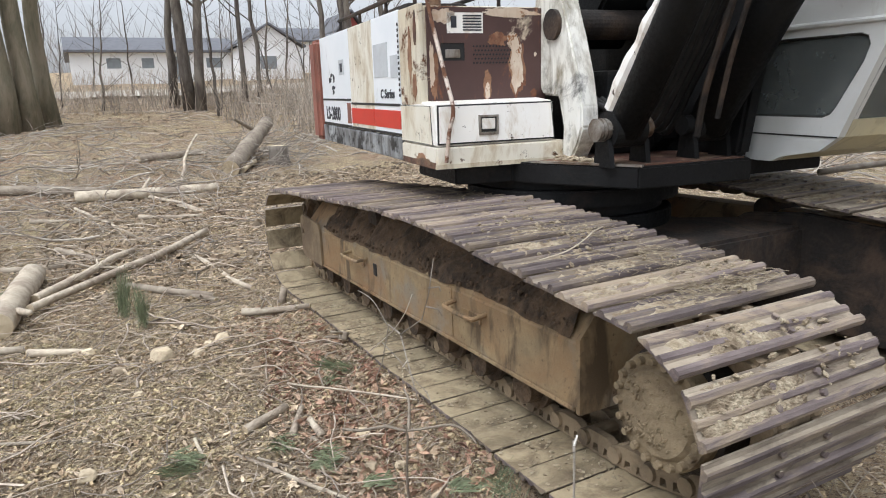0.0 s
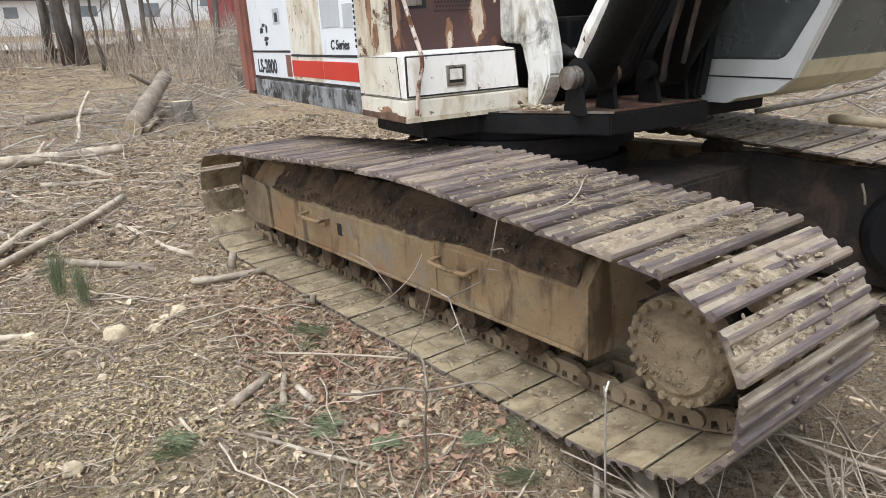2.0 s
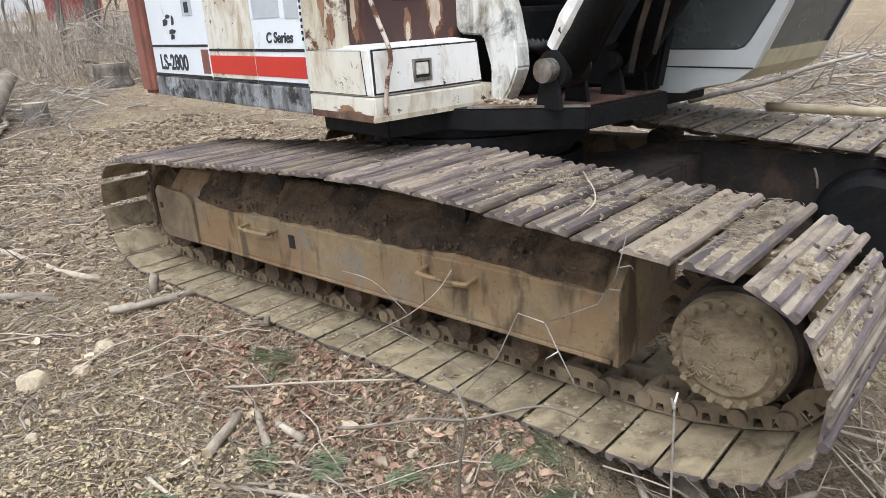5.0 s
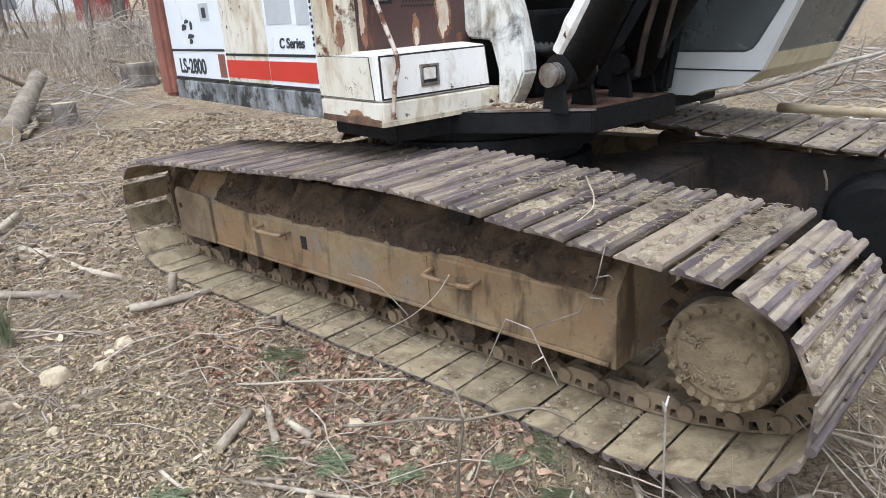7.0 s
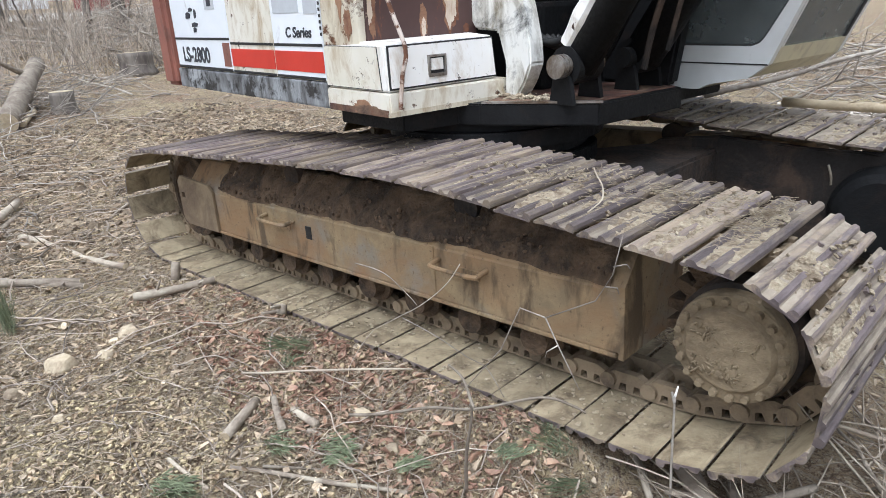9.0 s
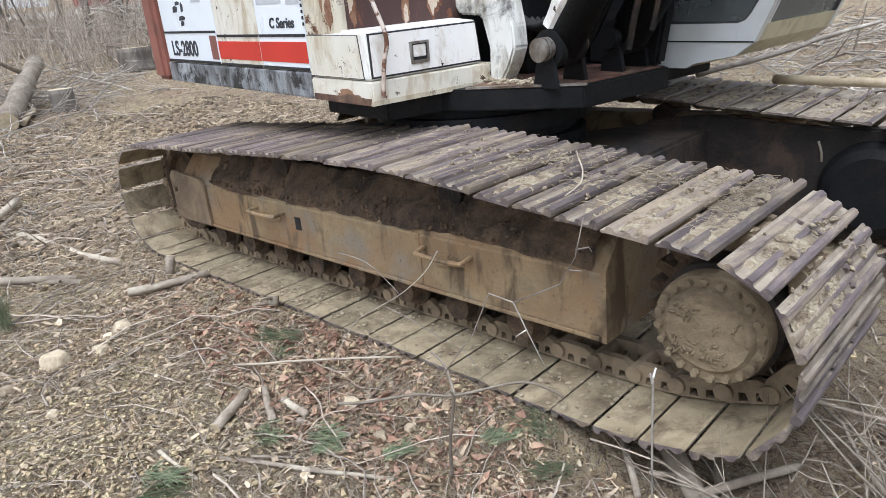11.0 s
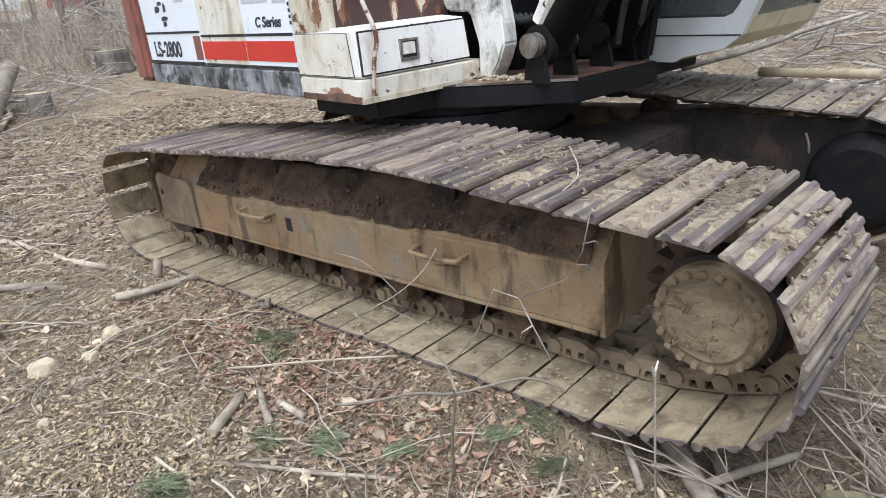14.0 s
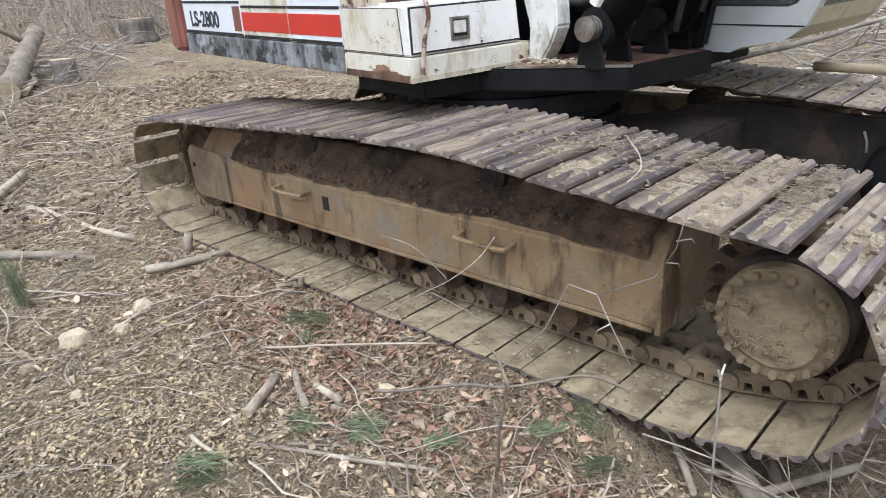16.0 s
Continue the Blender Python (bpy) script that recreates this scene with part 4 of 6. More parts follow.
bm = slant((-0.42, 1.95), (1.35, 4.1), 0.16, 0.36, 1.12, 1.46)
bmesh.ops.bevel(bm, geom=list(bm.edges), offset=0.02, segments=2, affect="EDGES")
boom = upart("boom", bm, M_GREASE, exc, "black oily boom rising from the foot pin")
for y0, cr in ((0.90, 0.098), (1.47, 0.115)):
    bm = bme()
    rod(bm, (0.50, y0, 1.40), (1.42, y0, 2.75), cr, seg=28)
    cyl = upart("boom_cylinder", bm, M_GREASE, exc, "black oily hydraulic boom cylinder")
    smooth(cyl)
    bm = bme()
    rod(bm, (1.42, y0, 2.75), (1.95, y0, 3.52), 0.055, seg=20)
    upart("piston_rod", bm, M_CHROME, cyl)
    bm = bme()
    rod(bm, (0.485, y0 - 0.10, 1.40), (0.485, y0 + 0.10, 1.40), 0.10, seg=28)
    upart("cylinder_eye", bm, M_GREASE, cyl, "round cylinder eye on its pin")
    bm = bme()
    rod(bm, (0.485, y0 - 0.17, 1.40), (0.485, y0 + 0.17, 1.40), 0.055, seg=24)
    upart("pin", bm, M_CHROME if y0 < 1 else M_GREASE, cyl)
    if y0 < 1:
        for k in range(3):
            bm = bme()
            rod(bm, (0.485, y0 - 0.178 + 0.024 * k, 1.40), (0.485, y0 - 0.161 + 0.024 * k, 1.40), 0.062, seg=24)
            upart("pin_collar", bm, M_CHROME, cyl)
    for s in (-0.125, 0.11):
        bm = bme()
        prism(bm, [(0.40, 1.20), (0.56, 1.20), (0.535, 1.33), (0.50, 1.40), (0.45, 1.40), (0.42, 1.33)], y0 + s, y0 + s + 0.03, "y")
        upart("pin_lug", bm, M_GREASE, cyl)
# white paint left along the back of the near cylinder
bm = bme()
a, b = Vector((0.47, 0.855, 1.507)), Vector((1.35, 0.855, 2.80))
for k in range(40):
    p, q = a.lerp(b, k / 40), a.lerp(b, (k + 1) / 40)
    w0, w1 = (0.040 + 0.026 * max(0.0, 1 - abs(j - 4) / 11) + 0.014 * noise.noise((j * 0.35, 1, 2)) for j in (k, k + 1))
    tube(bm, [p, q], [w0, w1], 8)
upart("paint_edge", bm, M_WHITE, boom, "white paint left along the edge")
# added black plate, filling the dark mass between boom and cab
bm = bme()
prism(bm, [(0.10, 1.215), (0.60, 1.215), (0.66, 1.6), (0.755, 2.05), (1.0, 3.0), (0.4, 3.0), (0.14, 2.1)], 1.61, 1.71, "y")
bmesh.ops.bevel(bm, geom=list(bm.edges), offset=0.02, segments=2, affect="EDGES")
upart("boom_guard", bm, M_GREASE, boom, "black plate added to fill the dark mass under the boom")
bm = bme()
tube(bm, bent([(0.66, 1.255, 1.35), (0.72, 1.245, 1.6), (0.86, 1.245, 2.0), (1.05, 1.25, 2.5)], 6), 0.018, 8)
upart("steel_pipe", bm, M_UNDER, boom)
bm = bme()
tube(bm, bent([(0.80, 1.255, 1.45), (0.88, 1.245, 1.75), (0.98, 1.245, 2.05), (1.15, 1.25, 2.5)], 6), 0.014, 8)
upart("steel_pipe", bm, M_UNDER, boom)
# machinery between the brackets
bm = bme()
box(bm, -0.75, 1.10, 1.21, 0.05, 1.48, 1.72, 0.03)
rod(bm, (-0.12, 1.75, 1.2), (-0.12, 1.75, 1.62), 0.17, seg=24)
box(bm, -1.0, 1.62, 1.21, -0.3, 1.74, 1.95, 0.02)
upart("valve_block", bm, M_GREASE, exc, "black oily valve block and swing motor")
for k in range(9):
    bm = bme()
    y = 1.00 + 0.05 * k
    tube(bm, bent([(0.0, y, 1.55), (0.22, y + 0.01, 1.50 - 0.02 * k), (0.42, y + 0.02, 1.62), (0.62, y + 0.03, 1.95), (0.95, y + 0.02, 2.5)], 6), 0.021, 8)
    smooth(upart("hydraulic_hose", bm, M_RUBBER, boom))

# cab
CAB = [(-0.50, 1.185), (0.70, 1.185), (0.76, 1.215), (1.0, 1.262), (1.105, 1.34), (1.20, 1.56), (1.34, 1.88), (1.40, 2.1), (1.36, 2.72), (1.28, 2.78), (-0.42, 2.78), (-0.50, 2.70)]
WIN = [(-0.28, 1.435), (1.00, 1.435), (1.045, 1.452), (1.075, 1.49), (1.20, 1.71), (1.225, 1.79), (1.21, 1.83), (1.17, 1.845), (-0.28, 1.845)]
Y0, Y1 = 1.76, 2.72
cab = None
for y, w in ((Y0, 0.045), (Y1 - 0.045, 0.045)):
    bm = bme()
    prism(bm, CAB, y, y + w, "y", [WIN] if y == Y0 else ())
    if cab is None:
        cab = upart("cab", bm, M_CAB, exc, "pale grey-white operator cab with dusty dark windows, reflections put into their colour")
    else:
        upart("side_wall", bm, M_CAB, cab)
bm = bme()
prism(bm, CAB, Y0 + 0.046, Y0 + 0.05, "y", [WIN])
prism(bm, CAB, Y1 - 0.05, Y1 - 0.046, "y")
box(bm, -0.46, Y0 + 0.05, 1.20, 0.68, Y1 - 0.05, 1.26)
box(bm, -0.50, Y0 + 0.05, 1.20, -0.46, Y1 - 0.05, 2.74)
box(bm, -0.46, Y0 + 0.05, 2.70, 1.3, Y1 - 0.05, 2.74)
upart("lining", bm, M_INSIDE, cab, "dark cab lining")
bm = bme()
box(bm, 0.05, Y0 + 0.28, 1.27, 0.55, Y1 - 0.25, 1.55, 0.05)
box(bm, 0.0, Y0 + 0.28, 1.5, 0.14, Y1 - 0.25, 2.15, 0.05)
upart("seat", bm, M_RUBBER, cab, "black operator seat")
bm = bme()
prism(bm, [(x + (0.004 if x > 0 else 0), z) for x, z in WIN], Y0 + 0.018, Y0 + 0.024, "y")
pane = upart("window_pane", bm, M_GLASS, cab, "dusty dark side window, reflections put into its colour")
pane.visible_shadow = False
bm = bme()
n = len(WIN)
tube(bm, [(x, Y0 + 0.012, z) for x, z in WIN + WIN[:1]], 0.011, 6)
upart("window_seal", bm, M_RUBBER, cab)
bm = bme()
box(bm, -0.50, Y0 - 0.003, 1.334, 1.10, Y0 + 0.004, 1.342)
upart("panel_groove", bm, M_BLACK, cab)
bm = bme()
tube(bm, [(-0.4, Y0 - 0.002, 1.90), (1.33, Y0 - 0.002, 1.90)], 0.016, 8)
upart("drip_rail", bm, M_CAB, cab)


def front_slab(z0, z1, y0, y1, mat, name, thick=0.03, off=0.0):
    """A piece of the cab's sloping front between two heights."""
    def fx(z):
        return float(np.interp(z, [1.262, 1.34, 1.56, 1.88, 2.1, 2.72], [1.0, 1.105, 1.20, 1.34, 1.40, 1.36]))
    bm = bme()
    zs = [z0] + [z for z in (1.34, 1.56, 1.88, 2.1) if z0 < z < z1] + [z1]
    prism(bm, [(fx(z) + off, z) for z in zs] + [(fx(z) + off - thick, z) for z in zs[::-1]], y0, y1, "y")
    return upart(name, bm, mat, cab)


front_slab(1.262, 1.43, Y0 + 0.046, Y1 - 0.046, M_CHIN, "chin_panel")
front_slab(1.43, 2.6, Y0 + 0.046, Y0 + 0.075, M_CAB, "pillar")
front_slab(1.43, 2.6, Y1 - 0.075, Y1 - 0.046, M_RUBBER, "pillar")
front_slab(2.55, 2.75, Y0 + 0.046, Y1 - 0.046, M_CAB, "brow")
w = front_slab(1.431, 2.549, Y0 + 0.076, Y1 - 0.076, M_GLASS, "windscreen", 0.006, -0.012)
w.visible_shadow = False
bm = bme()
prism(bm, [(0.60, 1.187), (0.70, 1.187), (0.76, 1.217), (1.0, 1.264), (1.0, 1.30), (0.60, 1.23)], Y0 + 0.0455, Y1 - 0.0455, "y")
upart("cab_floor", bm, M_CHIN, cab)

# ---- dried mud on the tracks ----
def mud(yc, seed, x0, x1, count, crust, start, name_label):
    """Crumbly mud pressed between the ribs of the shoes, loose clods and straw. crust: how thick it lies."""
    rnd = random.Random(seed)
    bm = bme()
    for k in range(SHOES):
        s = float(np.interp((start + (k + 0.5) * PITCH) % PIN[-1], PIN, CUM))
        m = shoe_pose(s, yc)
        cx, cz = m.translation.x, m.translation.z
        if not (x0 < cx < x1 and cz > 0.45):
            continue
        thick = crust * rnd.uniform(0.75, 1.15) * (0.55 + 0.45 * min(max((cx - x0) / 0.8, 0), 1))
        far = rnd.uniform(0.10, 0.20)
        nx, ny = 24, 96
        grid, high = [], []
        for i in range(nx + 1):
            x = -0.078 + 0.164 * i / nx
            for j in range(ny + 1):
                y = -0.43 + 0.86 * j / ny
                cover = 0.72 - ((y - far) / 0.31) ** 2 - (x / 0.098) ** 4
                cover += 0.75 * noise.noise((x * 7, y * 6, k * 2.3)) + 0.35 * noise.noise((x * 24, y * 24, k * 1.7))
                crumb = 0.0065 * noise.noise((x * 65, y * 65, k)) + 0.004 * noise.noise((x * 140, y * 140, k))
                h = -0.003 + thick * min(max(cover, 0), 1.1) ** 0.7 + crumb * (1 if cover > 0 else 0)
                high.append(h)
                grid.append(m @ Vector((x + 0.003 * noise.noise((x * 80, y * 80, 4.0)), y, max(h, -0.003))))
        keep = {}

        def vert(a):
            if a not in keep:
                keep[a] = bm.verts.new(grid[a])
            return keep[a]
        for i in range(nx):
            for j in range(ny):
                q = (i * (ny + 1) + j, (i + 1) * (ny + 1) + j, (i + 1) * (ny + 1) + j + 1, i * (ny + 1) + j + 1)
                if max(high[a] for a in q) > 0.006:
                    bm.faces.new([vert(a) for a in q])
    top = [i for i in range(len(LOOP)) if LOOP[i][1] > 0.6]

    def height(x):
        i = min(top, key=lambda i: abs(LOOP[i][0] - x))
        return LOOP[i][1]
    for k in range(count):
        x = x0 + (x1 - x0) * rnd.betavariate(1.4, 1.0)
        y = yc + rnd.triangular(-0.36, 0.44, 0.16)
        if noise.noise((x * 6, y * 6, 1.5)) < 0.02 + 0.25 * abs(y - yc - 0.12):
            continue
        z, r = height(x), rnd.uniform(0.004, 0.013)
        m = Matrix.Translation((x, y, z + 0.020)) @ Euler((rnd.uniform(-1, 1), rnd.uniform(-1, 1), rnd.uniform(0, 6))).to_matrix().to_4x4() @ Matrix.Diagonal((rnd.uniform(0.7, 1.3), rnd.uniform(0.8, 1.7), rnd.uniform(0.4, 0.7), 1))
        for q in bmesh.ops.create_icosphere(bm, subdivisions=1, radius=r, matrix=m)["verts"]:
            q.co += Vector((rnd.uniform(-1, 1), rnd.uniform(-1, 1), rnd.uniform(-1, 1))) * r * 0.25
    for k in range(count):
        x = min(x0 + (x1 - x0) * rnd.betavariate(1.5, 1.0), 0.40 - 0.1 * rnd.random())
        y = yc + rnd.triangular(-0.36, 0.44, 0.2)
        a, l = rnd.uniform(0, 6.28), rnd.uniform(0.012, 0.045)
        d = Vector((math.cos(a) * l, math.sin(a) * l, 0))
        p = Vector((x, y, height(x) + rnd.uniform(0.026, 0.038)))
        side = Vector((-d.y, d.x, 0)) * rnd.uniform(-0.5, 0.5)
        tube(bm, [p - d, p - d * 0.3 + side, p + d * 0.4 + side + Vector((0, 0, 0.004)), p + d], 0.0011, 3)
    return tagged(part("dried_mud", bm, M_MUD), name_label, "mud", kind="stuff")


mud(NEAR_Y, 21, -1.0, 0.72, 700, 0.029, START_NEAR, "dry straw-coloured mud and straw lying on the track shoes")
mud(NEAR_Y, 22, -3.3, -1.0, 120, 0.015, START_NEAR, "thin dry mud lying between the ribs of the track shoes")
mud(FAR_Y, 23, -2.4, 0.4, 160, 0.017, START_FAR, "dry mud and litter lying on the far track shoes")


# ---- soil on the lower shoes ----
def shoe_crumbs(seed, count):
    rnd = random.Random(seed)
    bm = bme()
    for k in range(count):
        x, y = rnd.uniform(-4.0, 0.35), rnd.uniform(0.01, 0.34) ** 1.0
        if noise.noise((x * 3, y * 6, 8.5)) < rnd.uniform(-0.3, 0.5):
            continue
        r = rnd.uniform(0.004, 0.012)
        bmesh.ops.create_icosphere(bm, subdivisions=1, radius=r, matrix=Matrix.Translation((x, y, 0.064 + (0.008 if x > 0.1 else 0))) @ pose(0, 0, 0, 0, 0, rnd.uniform(0, 360)) @ Matrix.Diagonal((rnd.uniform(0.8, 2.0), 1, rnd.uniform(0.3, 0.5), 1)))
    return tagged(part("soil_crumbs", bm, M_MUD), "dry soil crumbs scattered on the lower track shoes", "soil", kind="stuff")


shoe_crumbs(41, 1300)


# ---- forest litter ----
def litter(name, label, category, mat, pieces):
    """One object out of many small pieces: each a list of points and faces."""
    verts, faces = [], []
    for v, f in pieces:
        n = len(verts)
        verts += v
        faces += [tuple(i + n for i in q) for q in f]
    me = bpy.data.meshes.new(name)
    me.from_pydata(verts, [], faces)
    me.materials.append(mat)
    return tagged(new(name, me), label, category, kind="stuff")


def under_track(x, y):
    return -4.3 < x < 0.76 and (-0.02 < y < 0.92 or 2.15 < y < 3.09)


def place(rnd, near):
    while True:
        if isinstance(near, tuple):
            x, y = rnd.uniform(near[0], near[1]), rnd.uniform(near[2], near[3])
        elif near:
            x, y = rnd.uniform(-7.5, 2.4), rnd.uniform(-3.2, 0.6) if rnd.random() < 0.72 else rnd.uniform(0.6, 6.5)
        else:
            x, y = (-6 - 26 * rnd.random() ** 1.4, rnd.uniform(-7, 13)) if rnd.random() < 0.75 else (rnd.uniform(-7, 6), rnd.uniform(5.5, 20))
        if not under_track(x, y):
            return x, y


def leaf(rnd, near, spot=None):
    x, y = place(rnd, near)
    while near and noise.noise((x * 1.7, y * 1.7, 5.5)) + 0.5 * noise.noise((x * 5, y * 5, 2.5)) < rnd.uniform(-0.7, 0.35):
        x, y = place(rnd, near)
    if spot:
        while True:
            a, q = rnd.uniform(0, 6.28), rnd.random() ** 0.6
            x, y = spot[0] + spot[2] * q * math.cos(a), spot[1] + spot[3] * q * math.sin(a)
            if not under_track(x, y):
                break
    k = 1.0 if near else 1.0 + 0.07 * min(max(-x - 6, y - 4), 20)
    l = (rnd.triangular(0.006, 0.028, 0.010) if rnd.random() < (0.8 if spot else 0.9) else rnd.uniform(0.022, 0.042)) * k
    w = l * rnd.uniform(0.28, 0.75)
    m = Matrix.Translation((x, y, gz(x, y) + 0.003 + rnd.uniform(0, 0.012))) @ Euler((rnd.gauss(0, 0.5), rnd.gauss(0, 0.4), rnd.uniform(0, 6.28))).to_matrix().to_4x4()
    # a ragged blade on both sides of its rib, rolled in and bent along its length
    roll, bend = rnd.uniform(0.1, 1.3), rnd.uniform(-0.5, 0.9)
    pts, faces = [], []
    for i in range(5):
        v = i / 4
        half = w * (0.08, 0.75, 1.0, 0.7, 0.05)[i]
        for e in (-1, 0, 1):
            q = half * rnd.uniform(0.55, 1.15) if e else 0.0
            pts.append((l * (2 * v - 1) + rnd.uniform(-0.12, 0.12) * l * abs(e), e * q * math.cos(roll), q * math.sin(roll) + bend * l * (v - 0.5) ** 2 * 2))
        if i:
            o = 3 * i
            faces += [(o - 3, o - 2, o + 1, o), (o - 2, o - 1, o + 2, o + 1)]
    return [tuple(m @ Vector(p)) for p in pts], faces


def chip(rnd, near, size=1.0):
    x, y = place(rnd, near)
    k = size if near else 1.0 + 0.08 * min(max(-x - 6, y - 4), 20)
    l, w, h = rnd.triangular(0.008, 0.04, 0.012) * k, rnd.uniform(0.003, 0.010) * k, rnd.uniform(0.002, 0.006) * k
    if 0.9 < size < 1:
        l *= 1.6
    if size < 1:
        w, h = l * rnd.uniform(0.5, 0.9), l * rnd.uniform(0.3, 0.6)
    m = Matrix.Translation((x, y, gz(x, y) + 0.008)) @ Euler((rnd.gauss(0, 0.25), rnd.gauss(0, 0.25), rnd.uniform(0, 6.28))).to_matrix().to_4x4()
    e = rnd.uniform(0.4, 1.0)
    pts = [(-l, -w, -h), (l, -w * e, -h), (l * 1.1, w * e, -h), (-l, w, -h), (-l * 0.9, -w * 0.8, h), (l * 0.8, -w * e, h), (l, w * e * 0.8, h), (-l * 0.8, w, h)]
    return [tuple(m @ Vector(p)) for p in pts], [(4, 5, 6, 7), (0, 1, 5, 4), (1, 2, 6, 5), (2, 3, 7, 6), (3, 0, 4, 7)]


def twig(rnd, near, long, thick):
    x, y = place(rnd, near)
    k = 1.0 if near else 1.0 + 0.06 * min(max(-x - 6, y - 4), 20)
    l, r, a = rnd.uniform(0.3, 1.0) * long * k, rnd.uniform(0.4, 1.0) * thick * k, rnd.uniform(0, 6.28)
    n = 6
    pts = []
    for i in range(n):
        s = i / (n - 1)
        a += rnd.gauss(0, 0.30 if long > 0.3 else 0.14)
        x += math.cos(a) * l / n
        y += math.sin(a) * l / n
        pts.append(Vector((x, y, gz(x, y) + r + 0.01 + (0.02 + 0.03 * rnd.random()) * min(long, 1) * math.sin(3.14 * s))))
    if any(under_track(p.x, p.y) for p in pts):
        return twig(rnd, near, long, thick)
    v, f = [], []
    for i, p in enumerate(pts):
        q = r * (1 - 0.6 * i / n)
        d = (pts[min(i + 1, n - 1)] - pts[max(i - 1, 0)]).normalized()
        side = d.cross(Vector((0, 0, 1))).normalized()
        up = side.cross(d)
        for b in range(4):
            c = 1.571 * b
            v.append(tuple(p + (side * math.cos(c) + up * math.sin(c)) * q))
        if i:
            o = 4 * (i - 1)
            f += [(o + b, o + (b + 1) % 4, o + 4 + (b + 1) % 4, o + 4 + b) for b in range(4)]
    return v, f


rnd = random.Random(77)
litter("leaf_litter", "brown and pale dead leaves strewn over the ground", "leaves", M_LEAF, [leaf(rnd, True) for k in range(17000)])
litter("leaf_litter", "reddish-brown dead leaves drifted beside the track", "leaves", M_RUSSET, [leaf(rnd, True, (-1.25, -0.30, 1.2, 0.42)) for k in range(2600)] + [leaf(rnd, True, (-2.7, -0.35, 0.8, 0.35)) for k in range(600)])
litter("leaf_litter", "brown dead leaves strewn over the far clearing", "leaves", M_LEAF, [leaf(rnd, False) for k in range(24000)])
litter("soil_crumbs", "tan crumbs of soil strewn over the ground", "soil", M_CRUMB, [chip(rnd, True, 0.42) for k in range(16000)])
litter("sandy_soil", "yellow sandy soil showing between the leaves", "soil", M_SAND, [chip(rnd, (-2.3, -1.2, -1.5, -0.75), 0.30) for k in range(1100)] + [chip(rnd, (-3.8, -1.4, -2.7, -1.4), 0.30) for k in range(1600)])
litter("wood_chips", "pale wood chips and bark bits strewn over the ground", "wood chips", M_CHIP, [chip(rnd, True) for k in range(4500)] + [chip(rnd, True, 1.6) for k in range(120)])
litter("wood_chips", "pale wood chips strewn over the far clearing", "wood chips", M_CHIP, [chip(rnd, False) for k in range(11000)])
litter("soil_clods", "brown clods of torn soil lying behind the track", "soil", M_CLOD, [chip(rnd, (-12, -4.4, -2.0, 5.2), 0.99) for k in range(3500)] + [chip(rnd, (-12, -5, -2.0, 5.2), 0.9999) for k in range(2500)])
litter("dry_straw", "fine pale straw and bark shreds strewn over the ground", "straw", M_STRAW, [twig(rnd, (-4.5, 1.6, -3.0, 0.0), 0.11, 0.0016) for k in range(9000)] + [twig(rnd, (-8, -3.5, -2.8, 3.0), 0.12, 0.0022) for k in range(4000)])
litter("bark_shreds", "brown shredded bark strewn over the torn ground", "bark", M_LEAF, [twig(rnd, (-11, -4.4, -1.8, 5.0), 0.17, 0.009) for k in range(4500)] + [twig(rnd, (-4.6, 1.6, -3.0, 0.0), 0.09, 0.0034) for k in range(3000)])
litter("fine_twigs", "short dry straws and twigs strewn over the ground", "twigs", M_TWIG, [twig(rnd, True, 0.18, 0.0024) for k in range(10000)])
litter("thin_twigs", "long thin bare twigs lying over the ground", "twigs", M_TWIG, [twig(rnd, True, 0.9, 0.0042) for k in range(520)] + [twig(rnd, True, 1.1, 0.0085) for k in range(220)])
litter("thin_twigs", "thin branches and slash lying over the far clearing", "twigs", M_TWIG, [twig(rnd, False, 1.1, 0.010) for k in range(1500)])


